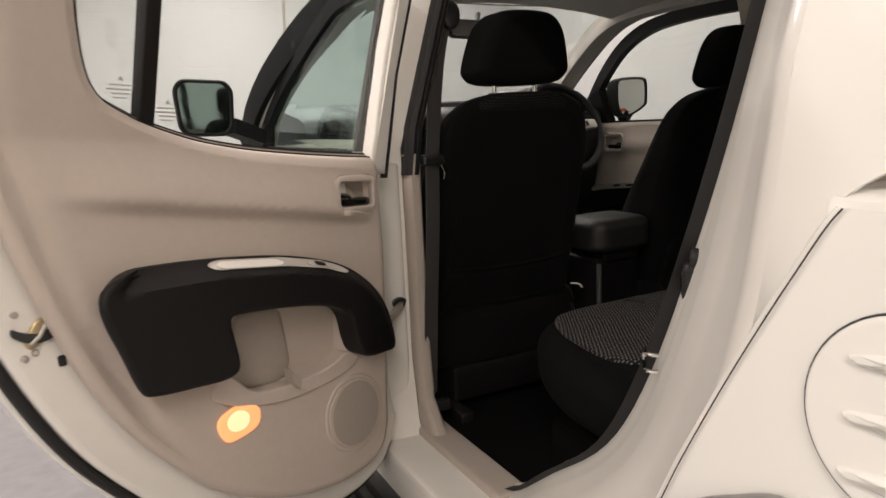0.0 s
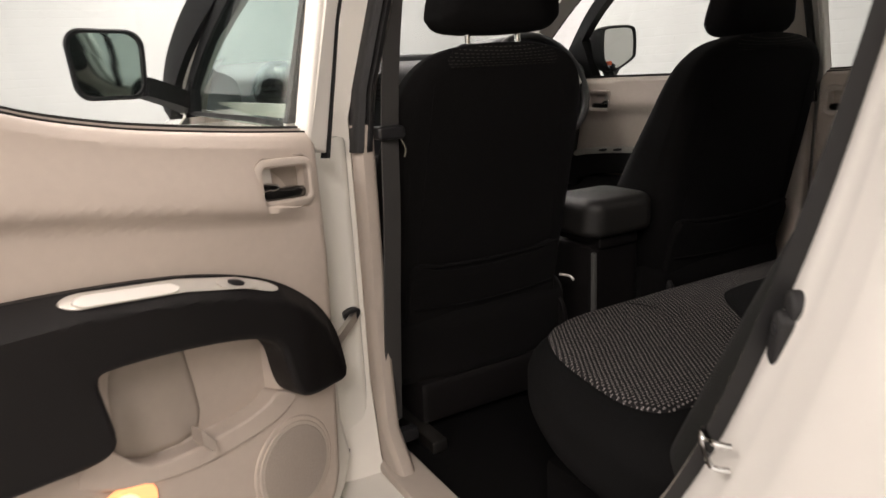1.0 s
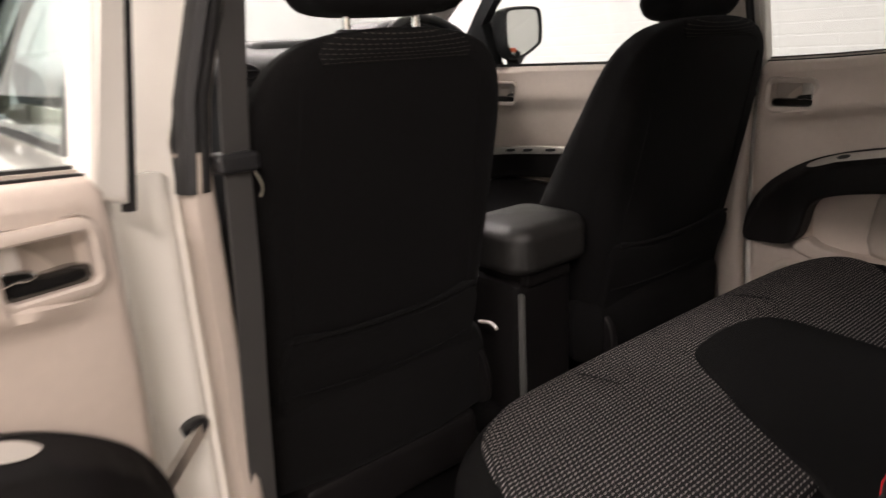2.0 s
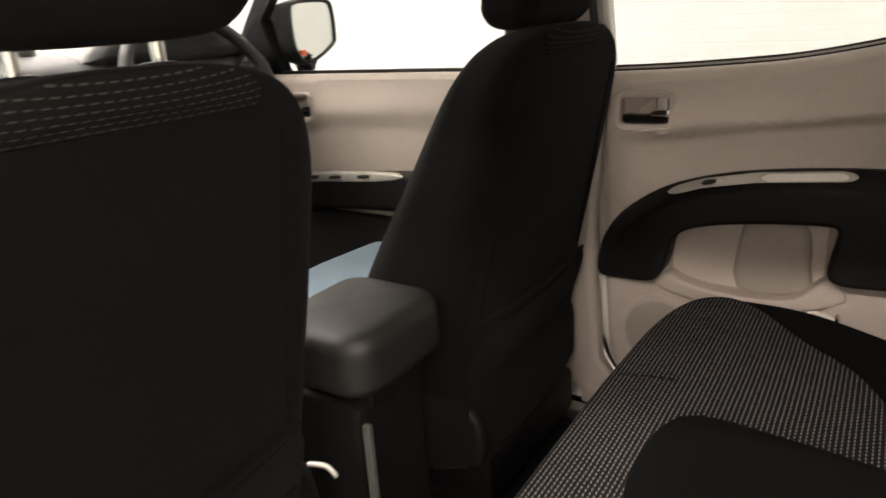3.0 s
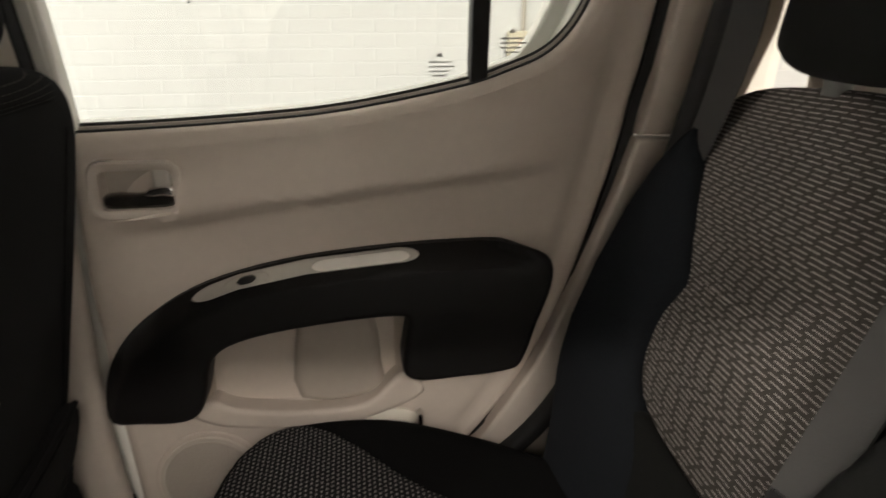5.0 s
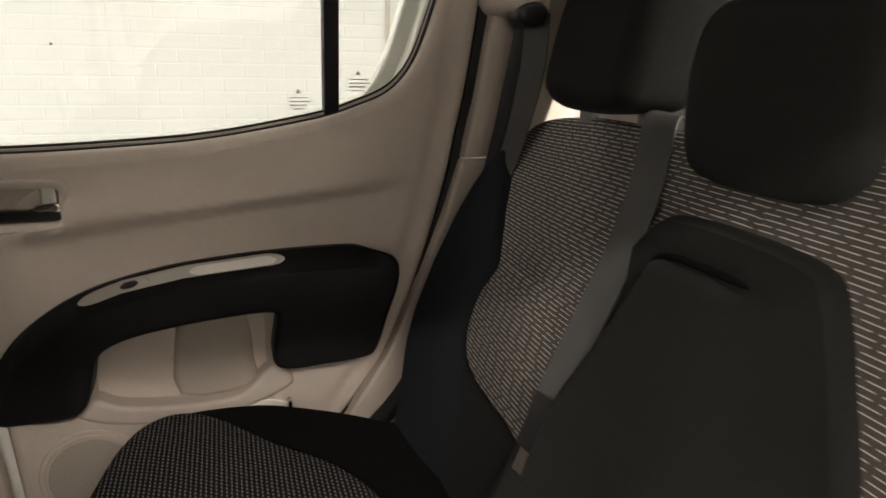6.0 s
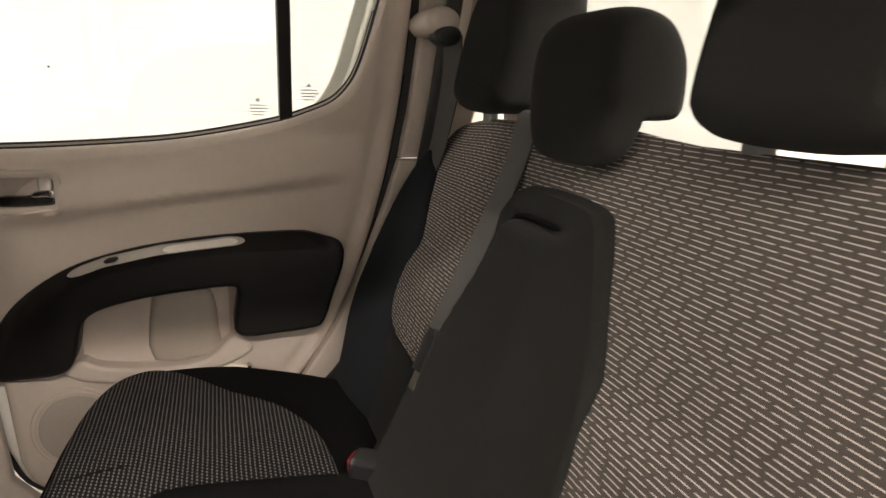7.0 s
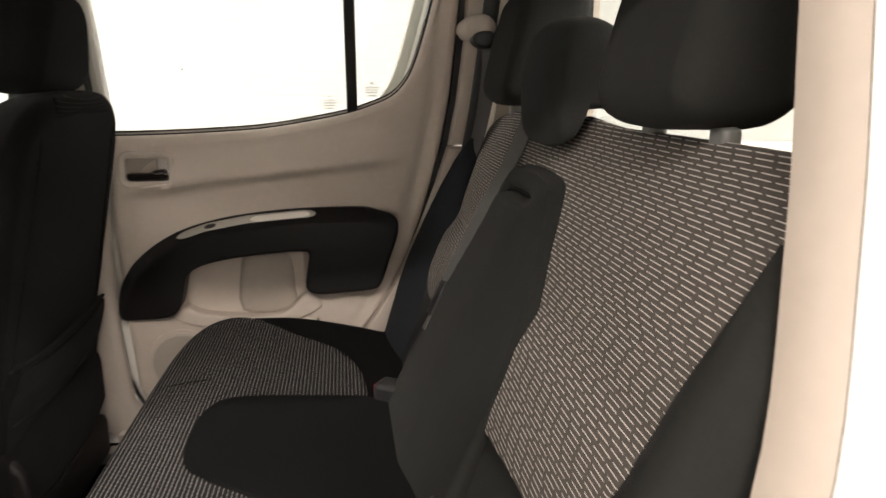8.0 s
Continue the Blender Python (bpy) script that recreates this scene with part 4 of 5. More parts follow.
    part("sail_panel", slab([Vector(p) for p in (((1.00, 1.145), (1.09, 1.145), (1.06, 1.20), (1.01, 1.235)) if side == 0 else ((0.94, 1.17), (1.14, 1.17), (1.02, 1.30), (0.965, 1.33)))], -0.06, -0.012, 0.006, fw, 2), MATTEB, d, "black mirror mount panel")
    pane = [(0.04, 1.135), (1.07, 1.135), (1.04, 1.20), (0.95, 1.295), (0.83, 1.38), (0.69, 1.445), (0.53, 1.51), (0.04, 1.55)] if side == 0 else [(0.06, 1.16), (1.12, 1.16), (1.03, 1.27), (0.90, 1.385), (0.76, 1.475), (0.60, 1.53), (0.06, 1.55)]
    part("window_pane", slab([Vector(p) for p in pane], -0.040, -0.036, 0, fw, 1), TINT if side == 0 else GLASS, d, "tinted window glass", False).visible_shadow = False
    # mirror on its arm
    if side == 0:
        mx, slope, mz, my = -0.325, -0.40, 1.290, 0.86
        mo = [Vector((p.x * (1.0 if p.y > 0 else 0.94), p.y)) for p in rrect(0.205, 0.182, 0.045, 6)]
    else:
        mx, slope, mz, my = -0.07, -0.12, 1.277, 0.885
        mo = spline([(-0.080, 0.06), (-0.062, 0.084), (0.0, 0.088), (0.066, 0.084), (0.086, 0.06), (0.088, -0.02), (0.076, -0.044), (0.02, -0.074), (-0.03, -0.086), (-0.058, -0.072), (-0.078, -0.03)], 4, True)

    def mf(a, b, c):
        return Vector((fx(mx - a * 0.97), my + slope * a - c, mz + b + 0.02 * a))

    rings = [[mf(p.x * k, p.y * k, c) for p in mo] for c, k in ((-0.006, 0.88), (0.004, 0.90), (0.005, 0.96), (0.0, 1.0), (-0.012, 1.02), (-0.045, 1.0), (-0.075, 0.90), (-0.098, 0.70), (-0.106, 0.45))]
    mh = part("side_mirror", loft(rings, closed=True), MATTEB, d, "black side mirror housing")
    part("mirror_glass", slab([p * 0.885 for p in ccw(mo)], -0.008, -0.003, 0.0, mf, 1), MIRRORM, mh, "mirror glass", False)
    if side == 0:
        arm = [(-0.10, my + 0.20, 1.165), (-0.17, my + 0.11, 1.195), (-0.25, my + 0.05, 1.225)]
    else:
        arm = [(fx(-0.045), my + 0.03, 1.185), (fx(-0.07), my + 0.03, 1.195), (fx(mx + 0.03), my + 0.05, 1.215)]
    part("mirror_arm", sweep(arm, [(-0.03, -0.022), (0.03, -0.022), (0.03, 0.03), (-0.03, 0.03)]), MATTEB, mh, "black mirror foot")
    return d


front_door(0)
front_door(1)


# ---------------- front seats ----------------


def front_seat(cx, dy, lean, label, wide, drop, lever, top_thick=0.055, fore=0.0):
    s = thing("front_seat", (cx, 0.25 + dy, 0.40), label, "car seat", "front seats")

    def rear_y(z):
        return 0.09 + dy - lean * (z - 0.75)

    def thick(z):
        return 0.245 - (0.245 - top_thick) * smooth(0.72, 1.27, z)

    back = [(-0.205, 0.52), (-0.232, 0.60), (-0.243, 0.75), (-0.246, 0.95), (-0.243, 1.08), (-0.235, 1.16), (-0.215, 1.215), (-0.175, 1.252), (-0.12, 1.270), (-0.05, 1.278)]
    back = [(x * wide, z) for x, z in back]
    back = back + [(-x, z) for x, z in reversed(back)]

    def fb(x, z, c):
        k = 1 - (x / 0.24) ** 2
        y = rear_y(z) + 0.012 * (1 - k)
        return Vector((cx + x, y + c * thick(z) - 0.02 * k * smooth(0.5, 1, c) * 0, z))

    o = spline(back, 3, True)
    bm = slab(o, 0.0, 0.13, 0.045, None, 5, rb=0.035)
    move(bm, lambda a, b, c: fb(a, b, c / 0.13))
    bk = part("backrest", bm, FRONTC, s, "black cloth backrest")
    def crest(x):
        u = abs(x) / wide
        pts = [(0.0, 1.279), (0.05, 1.278), (0.12, 1.270), (0.175, 1.252), (0.215, 1.215), (0.235, 1.16)]
        for (u0, z0), (u1, z1) in zip(pts, pts[1:]):
            if u <= u1:
                return z0 + (z1 - z0) * (u - u0) / (u1 - u0)
        return 1.16

    def fband(x, v, c):
        d = 0.003 + 0.032 * v
        e = 0.035 - math.sqrt(max(0.0, 0.035 ** 2 - max(0.0, 0.035 - d) ** 2))
        q = fb(x, crest(x) - d, e / 0.13)
        return q + Vector((0, -0.85, 0.5)) * c

    part("patterned_band", slab([Vector((-0.125, 0.02)), Vector((0.125, 0.02)), Vector((0.138, 0.5)), Vector((0.132, 1.0)), Vector((-0.132, 1.0)), Vector((-0.138, 0.5))], -0.004, 0.0022, 0.001, fband, 2, grid=0.04), FRONTF, bk, "dashed cloth band")
    for sg in (-1, 1):
        line = [fb(sg * (0.165 + 0.035 * (1.2 - z) / 0.6) * wide, z, 0.0) for z in (1.20, 1.1, 1.0, 0.9, 0.8, 0.7)]
        part("seam", sweep([q + Vector((0, -0.001, 0)) for q in line], circle(0.0013, 6)), FRONTC, bk)
    # map pocket on the back
    pk = [(-0.19, 0.56), (0.19, 0.56), (0.21, 0.70), (0.20, 0.81), (0.10, 0.800), (-0.10, 0.800), (-0.20, 0.81), (-0.21, 0.70)]
    part("map_pocket", slab(spline(pk, 3, True), -0.004, 0.012, 0.008, lambda a, b, c: Vector((cx + a * wide, rear_y(b) + 0.012 * (a / 0.24) ** 2 - c, b)), 3, grid=0.02, shape=lambda a, b: 0.004 * math.sin(34 * b + 5 * a) * smooth(0.56, 0.64, b) * (1 - smooth(0.74, 0.80, b)) + 0.006 * smooth(0.74, 0.79, b)), FRONTC, bk, "black cloth map pocket")
    for dz, r in ((0.0, 0.0042), (-0.030, 0.0028), (-0.105, 0.0024)):
        hem = [(x * wide, 0.803 + dz + 0.010 * (x / 0.2) ** 2) for x in (-0.195, -0.14, -0.07, 0.0, 0.07, 0.14, 0.195)]
        part("pocket_hem", sweep(spline([(cx + x, rear_y(z) + 0.012 * (x / 0.24) ** 2 - 0.015, z) for x, z in hem], 4), circle(r, 8)), FRONTC, bk, "stitched hem of the map pocket")
    head = [(-0.135, 1.318), (-0.143, 1.345), (-0.124, 1.42), (-0.100, 1.458), (-0.066, 1.477), (0.0, 1.482)]
    head = head + [(-x, z) for x, z in reversed(head[:-1])] + [(0.10, 1.300), (0.0, 1.296), (-0.10, 1.300)]
    hr = part("headrest", slab(spline(head, 3, True), -0.065 + 0.55 * fore, 0.06, 0.035, lambda a, b, c: Vector((cx + a * (1 - 1.6 * fore), rear_y(1.28) + 0.055 + fore - c - 0.15 * (b - 1.3), b - drop)), 5, rb=0.03), FRONTC, s, "black cloth headrest")
    for px in (-0.0635, 0.0635):
        part("post", sweep([(cx + px, rear_y(1.28) + 0.055 + fore, 1.24), (cx + px, rear_y(1.28) + 0.055 + fore, 1.32)], circle(0.0065, 10), (1, 0, 0)), CHROME, hr, "chrome post")
        part("post_guide", slab(rrect(0.036, 0.026, 0.008, 4, cx + px, rear_y(1.28) + 0.055 + fore), 1.255, 1.279, 0.005, lambda a, b, c: Vector((a, b, c)), 3), BLACKS, hr, "black plastic guide")
    cu = [(-0.24, 0.10), (-0.25, 0.3), (-0.245, 0.52), (-0.20, 0.60), (0.0, 0.62), (0.20, 0.60), (0.245, 0.52), (0.25, 0.3), (0.24, 0.10)]
    part("seat_cushion", slab(spline(cu, 3, True), 0.52, 0.70, 0.06, lambda a, b, c: Vector((cx + a, b + dy, c + 0.06 * (b - 0.1))), 5, rb=0.03, crown=0.008), FRONTC, s, "black cloth seat cushion")
    part("seat_base", box(cx - 0.20, cx + 0.20, 0.08 + dy, 0.55 + dy, 0.42, 0.53, 0.02), BLACKP, s, "black plastic base")
    for px in (-0.2, 0.2):
        part("seat_rail", box(cx + px - 0.02, cx + px + 0.02, 0.0 + dy, 0.62 + dy, 0.395, 0.425, 0.006), STEEL, s, "steel seat rail")
    sgn = 1 if cx < MID else -1
    hinge = [(0.08, 0.54), (0.08, 0.62), (0.12, 0.66), (0.17, 0.65), (0.19, 0.58), (0.16, 0.53)]
    part("recliner_cover", slab(spline(hinge, 4, True), 0.0, 0.016, 0.008, lambda a, b, c: Vector((cx + sgn * (0.22 + c), a + dy, b)), 3), BLACKP, s, "black plastic recliner cover")
    if lever:
        foot = [(0.20, 0.10), (0.235, 0.125), (0.24, 0.19), (0.215, 0.27), (0.16, 0.29), (0.15, 0.18), (0.165, 0.12)]
        part("rail_cover", slab(spline(foot, 4, True), 0.40, 0.455, 0.02, lambda a, b, c: Vector((cx + a, b + dy, c)), 4), BLACKP, s, "black plastic rail end cover")
        part("rail_cover_edge", sweep(spline([(cx + 0.165, 0.235, 0.452), (cx + 0.172, 0.165, 0.440), (cx + 0.20, 0.118, 0.430), (cx + 0.236, 0.128, 0.430)], 4), circle(0.004, 8)), PULL, s, "glossy dark edge of the rail cover")
        part("recliner_lever", sweep(spline([(cx + sgn * 0.245, 0.12 + dy, 0.700), (cx + sgn * 0.25, 0.09 + dy, 0.703), (cx + sgn * 0.243, 0.065 + dy, 0.700)], 4), circle(0.0035, 8)), SILVER, s, "pale lever edge")
    return s


front_seat(0.3465, 0.0, 0.21, "black cloth front passenger seat with headrest", 1.0, 0.0, True)
front_seat(1.118, -0.074, 0.21, "black cloth driver seat with headrest", 1.11, 0.026, False, 0.10, 0.045)
cov = [(0.89, 0.24), (0.90, 0.5), (0.98, 0.56), (1.25, 0.56), (1.33, 0.5), (1.33, 0.22)]
part("seat_cover", slab(spline(cov, 4, True), 0.715, 0.735, 0.01, lambda a, b, c: Vector((a, b, c + 0.06 * (b - 0.1) + 0.006 * math.sin(19 * a) * math.sin(23 * b))), 3, crown=0.006), BLUE, None, "pale blue plastic protective cover lying on the driver seat", category="seat cover")

# ---------------- centre console ----------------
con = thing("centre_console", (MID, 0.4, 0.49), "dark grey centre console with padded armrest lid", "console")
part("console_body", box(0.645, 0.815, 0.06, 0.92, 0.42, 0.775, 0.02), BLACKP, con, "black plastic console")
part("armrest_lid", slab(rrect(0.225, 0.20, 0.05, 6, 0.733, 0.125), 0.800, 0.898, 0.03, lambda a, b, c: Vector((a, b, c)), 5, rb=0.02, crown=0.006), VINYL, con, "dark grey padded lid")
part("console_neck", box(0.665, 0.80, 0.05, 0.22, 0.765, 0.81, 0.01), BLACKP, con)
part("rear_edge", box(0.624, 0.634, 0.026, 0.040, 0.50, 0.77, 0.003), mat("grey_strip", (0.09, 0.09, 0.085), 0.4), con, "grey vertical edge strip")
part("gear_gaiter", slab(ellipse(0.13, 0.16, 24, 0.74, 0.66), 0.79, 0.86, 0.03, lambda a, b, c: Vector((a, b, c)), 4), CLOTHG, con)
gl = part("gear_lever", sweep([(0.74, 0.66, 0.85), (0.74, 0.63, 0.97)], circle(0.008, 10), (1, 0, 0)), CHROME, con, "chrome gear lever")
bmk = bmesh.new()
bmesh.ops.create_uvsphere(bmk, u_segments=16, v_segments=10, radius=0.026)
move(bmk, lambda a, b, c: Vector((0.74 + a, 0.625 + b, 0.985 + 1.3 * c)))
part("gear_knob", bmk, BLACKS, gl, "black knob")

# ---------------- dashboard and steering wheel ----------------
dash = thing("dashboard", (MID, 1.1, 0.6), "dark grey dashboard with round vents and instrument cowl", "dashboard")
prof = [(1.56, 1.255), (1.35, 1.285), (1.12, 1.275), (0.98, 1.255), (0.925, 1.222), (0.92, 1.13), (0.945, 1.0), (0.99, 0.82), (1.08, 0.66), (1.30, 0.60), (1.5, 0.7)]
rows = []
for k in range(13):
    x = 0.035 + 1.39 * k / 12
    e = (abs(x - MID) / 0.7) ** 4
    rows.append([(x, y + 0.05 * e * (y < 1.3), z - 0.02 * e) for y, z in [(p.x, p.y) for p in spline([(a, b, 0) for a, b in prof], 2, True)]])
part("dash_body", loft(rows, closed=True), DASHM, dash, "dark grey grained dashboard")
part("centre_panel", slab(rrect(0.27, 0.34, 0.03, 5, MID, 1.03), 0.0, 0.02, 0.008, lambda a, b, c: Vector((a, 0.915 + 0.18 * max(0, 1.13 - b) - c, b)), 3), SILVER, dash, "silver centre panel")
part("radio", slab(rrect(0.19, 0.105, 0.008, 4, MID, 1.06), 0.0, 0.026, 0.004, lambda a, b, c: Vector((a, 0.915 + 0.18 * max(0, 1.13 - b) - c, b)), 3), BLACKS, dash, "black radio")
for vx in (0.125, 0.50, 0.96, 1.335):
    vm = lambda a, b, c, vx=vx: Vector((vx + a, 0.915 - c + 0.05 * (abs(vx - MID) / 0.7) ** 4, 1.185 + b))
    v = part("air_vent", slab(ellipse(0.115, 0.10, 28), 0.0, 0.016, 0.006, vm, 3), BLACKS, dash, "round air vent with slats")
    part("vent_core", slab(ellipse(0.098, 0.084, 28), 0.0, 0.0175, 0.002, vm, 2), BLACKS, v)
    for k in range(4):
        part("slat", slab(rrect(0.075, 0.006, 0.002, 2, 0, -0.027 + 0.018 * k), 0.012, 0.021, 0.001, vm, 1), BLACKP, v)
part("instrument_cowl", slab(spline([(0.90, 1.17), (0.93, 1.235), (1.0, 1.265), (1.114, 1.275), (1.22, 1.265), (1.30, 1.235), (1.33, 1.17)], 4, True), 0.93, 1.20, 0.03, lambda a, b, c: Vector((a, 2.13 - c, b + 0.065)), 4, rb=0.03), DASHM, dash, "dark instrument cowl")
part("top_tray", slab(rrect(0.24, 0.16, 0.03, 5, MID, 1.14), 1.265, 1.29, 0.012, lambda a, b, c: Vector((a, b, c)), 3), DASHM, dash)
part("glovebox", slab(rrect(0.42, 0.20, 0.03, 5, 0.36, 0.86), 0.0, 0.015, 0.008, lambda a, b, c: Vector((a, 0.945 + 0.28 * max(0, 0.95 - b) - c, b)), 3), DASHM, dash)

wheel = thing("steering_wheel", (1.096, 0.828, 1.13), "black steering wheel with silver spokes", "steering wheel")
wt = radians(27)


def wf(a, b, c):
    return Vector((1.096 + a, 0.828 + b * math.sin(wt) - c * math.cos(wt), 1.162 + b * math.cos(wt) + c * math.sin(wt)))


rim = [wf(0.196 * math.cos(2 * math.pi * k / 48), 0.196 * math.sin(2 * math.pi * k / 48), 0) for k in range(48)]
part("rim", sweep(rim, circle(0.0155, 12), wf(0, 0, 1) - wf(0, 0, 0), True), BLACKS, wheel, "black leather rim")
part("hub", slab(spline([(-0.075, 0.045), (0.0, 0.06), (0.075, 0.045), (0.07, -0.03), (0.035, -0.075), (-0.035, -0.075), (-0.07, -0.03)], 4, True), -0.03, 0.025, 0.015, wf, 4), BLACKP, wheel, "black airbag cover")
for sg in (-1, 1):
    sp = part("spoke", slab([Vector((sg * x, y)) for x, y in ((0.06, 0.035), (0.182, 0.028), (0.187, -0.012), (0.06, -0.02))], -0.016, 0.008, 0.006, wf, 3), SILVER, wheel, "silver spoke")
    for k in range(3):
        part("button", slab([Vector((sg * x, y)) for x, y in ((0.085 + 0.02 * k, 0.02), (0.10 + 0.02 * k, 0.02), (0.10 + 0.02 * k, -0.004), (0.085 + 0.02 * k, -0.004))], 0.0, 0.011, 0.002, wf, 2), BLACKS, sp)
part("spoke", slab([Vector(p) for p in ((-0.035, -0.06), (0.035, -0.06), (0.025, -0.188), (-0.025, -0.188))], -0.016, 0.008, 0.006, wf, 3), SILVER, wheel, "silver spoke")
part("column", sweep([wf(0, -0.01, -0.02), wf(0, -0.03, -0.12)], circle(0.05, 14), (1, 0, 0)), BLACKP, wheel, "black column shroud")
im = thing("interior_mirror", (0.70, 0.66, 1.56), "black interior mirror hanging from the windscreen", "mirror")
part("mirror_housing", slab(rrect(0.23, 0.068, 0.025, 5), -0.02, 0.012, 0.008, lambda a, b, c: Vector((0.62 + a, 0.72 - c + 0.2 * a, 1.535 + b)), 3, rb=0.012), BLACKS, im)
part("mirror_glass", slab(rrect(0.215, 0.055, 0.02, 5), 0.0, 0.0135, 0.002, lambda a, b, c: Vector((0.62 + a, 0.72 - c + 0.2 * a, 1.535 + b)), 2), MIRRORM, im, "mirror glass")
part("mirror_stem", sweep([(0.64, 0.735, 1.54), (0.68, 0.78, 1.60)], circle(0.01, 8)), BLACKS, im)

# ---------------- rear bench ----------------
bench = thing("rear_bench", (MID, -0.45, 0.40), "rear bench seat in black and dashed cloth with three headrests", "car seat")
E1, N1 = Vector((0, -0.42, 0.9075)), Vector((0, 0.9075, 0.42))
B0 = Vector((0, -0.66, 0.74))


def bk(x, s, c):
    return Vector((x, 0, 0)) + B0 + E1 * s + N1 * c


bo = [(0.13, -0.12), (0.125, 0.1), (0.13, 0.35), (0.14, 0.50), (0.155, 0.565), (0.20, 0.577), (0.36, 0.578), (0.73, 0.578), (1.10, 0.578), (1.27, 0.562), (1.35, 0.49), (1.355, 0.35), (1.32, 0.1), (1.20, -0.12)]
part("backrest", slab(spline(bo, 4, True), -0.12, -0.046, 0.03, bk, 5, rb=0.02), CLOTH, bench, "black cloth backrest")


def lumbar(x, s):
    """The padding swells under the cross seam and is drawn in at it."""
    seam = 0.318 + 0.012 * (abs(x - MID) - 0.2)
    return 0.010 * smooth(0.10, 0.20, s) * (1 - smooth(seam - 0.06, seam, s)) - 0.0022 * math.exp(-((s - seam) / 0.010) ** 2) + 0.004 * smooth(seam, seam + 0.08, s) * (1 - smooth(0.48, 0.56, s))


lp = [(0.35, 0.160), (0.27, 0.175), (0.20, 0.22), (0.172, 0.30), (0.170, 0.38), (0.160, 0.44), (0.146, 0.50), (0.152, 0.552), (0.19, 0.571), (0.30, 0.573), (0.55, 0.570), (0.728, 0.570), (0.728, 0.45), (0.728, 0.160)]
rp = [(0.732, 0.150), (0.732, 0.45), (0.732, 0.570), (0.91, 0.570), (1.16, 0.570), (1.30, 0.556), (1.350, 0.520), (1.335, 0.47), (1.290, 0.405), (1.235, 0.345), (1.190, 0.300), (1.190, 0.24), (1.165, 0.185), (1.105, 0.152), (0.95, 0.145)]
for q in (lp, rp):
    part("patterned_face", slab([Vector((p.x, p.y)) for p in spline(q, 3, True)], -0.06, -0.007, 0.010, lambda x, s, c: bk(x, s, c - 0.028 * smooth(1.00, 1.32, x) * (0.6 + 0.4 * smooth(0.25, 0.45, s))), 3, grid=0.0125, shape=lumbar), BACKF, bench, "dashed grey cloth backrest face")


def bolster(inner, outer, ridge, peak, low=0.0, reach=0.0):
    """A padded side lobe: rises from the patterned face, crests and rolls over to the door."""
    rows = []
    n = 26
    for i in range(n + 1):
        s = -0.12 + (0.60 + reach) * i / n
        k = math.sin(math.pi * min(1.0, max(0.0, i / n))) ** 0.45
        xi, xo, xr = inner(s), outer(s), ridge(s)
        prof = [(xi, -0.022 - low)]
        for j in range(1, 8):
            f = j / 8
            prof.append((xi + (xr - xi) * f, -0.008 - low + (peak * k + 0.008 + low) * (math.sin(math.pi / 2 * f) ** 1.3)))
        for j in range(0, 9):
            f = math.pi / 2 * j / 8
            prof.append((xr + (xo - xr) * math.sin(f), -0.07 + (peak * k + 0.07) * math.cos(f)))
        prof.append((xi, -0.08))
        rows.append([bk(x, s, c) for x, c in prof])
    return loft(rows, closed=True)


def through_points(pts):
    def at(s):
        for (s0, x0), (s1, x1) in zip(pts, pts[1:]):
            if s <= s1:
                return x0 + (x1 - x0) * min(1.0, max(0.0, (s - s0) / (s1 - s0)))
        return pts[-1][1]
    return at


right_in = through_points([(-0.13, 0.93), (0.10, 0.98), (0.142, 1.05), (0.155, 1.10), (0.185, 1.155), (0.24, 1.180), (0.30, 1.180), (0.345, 1.225), (0.405, 1.280), (0.47, 1.325), (0.50, 1.34)])
right_out = through_points([(-0.13, 1.22), (0.0, 1.285), (0.05, 1.325), (0.10, 1.375), (0.16, 1.402), (0.25, 1.414), (0.35, 1.408), (0.42, 1.390), (0.48, 1.358), (0.5, 1.348)])
part("bolster", bolster(right_in, right_out, lambda s: right_out(s) - 0.035 - 0.02 * (1 - smooth(0.2, 0.48, s)), 0.012, 0.018), CLOTHB, bench, "dark blue-grey cloth side bolster")
left_in = through_points([(-0.13, 0.44), (0.12, 0.42), (0.155, 0.37), (0.175, 0.29), (0.22, 0.225), (0.30, 0.200), (0.38, 0.195), (0.44, 0.182), (0.50, 0.155)])
left_out = through_points([(-0.13, 0.112), (0.0, 0.110), (0.25, 0.110), (0.42, 0.112), (0.5, 0.118)])
part("bolster", bolster(left_in, left_out, lambda s: left_out(s) + 0.045, 0.010, 0.0, 0.02), CLOTHG, bench, "black cloth side bolster")
for x0, x1 in ((0.175, 0.52), (0.94, 1.148)):
    sl = [bk(x0 + (x1 - x0) * k / 12, 0.318 + 0.012 * (abs(x0 + (x1 - x0) * k / 12 - MID) - 0.2), -0.0085) for k in range(13)]
    part("seam", sweep(sl, circle(0.0006, 6)), BACKF, bench)
part("lower_band", slab(spline([(0.20, -0.10), (0.19, 0.10), (0.24, 0.185), (0.50, 0.185), (0.96, 0.175), (1.10, 0.16), (1.17, 0.10), (1.15, -0.10)], 4, True), -0.06, -0.012, 0.008, bk, 3), CLOTHG, bench, "plain dark cloth band along the foot of the backrest")
fa = [(0.665, 0.482), (0.73, 0.484), (0.795, 0.482), (0.838, 0.474), (0.858, 0.45), (0.882, 0.40), (0.898, 0.34), (0.902, 0.28), (0.902, 0.21), (0.898, 0.12), (0.89, -0.04), (0.485, -0.04), (0.478, 0.12), (0.484, 0.21), (0.506, 0.28), (0.530, 0.34), (0.565, 0.40), (0.598, 0.45), (0.622, 0.474)]


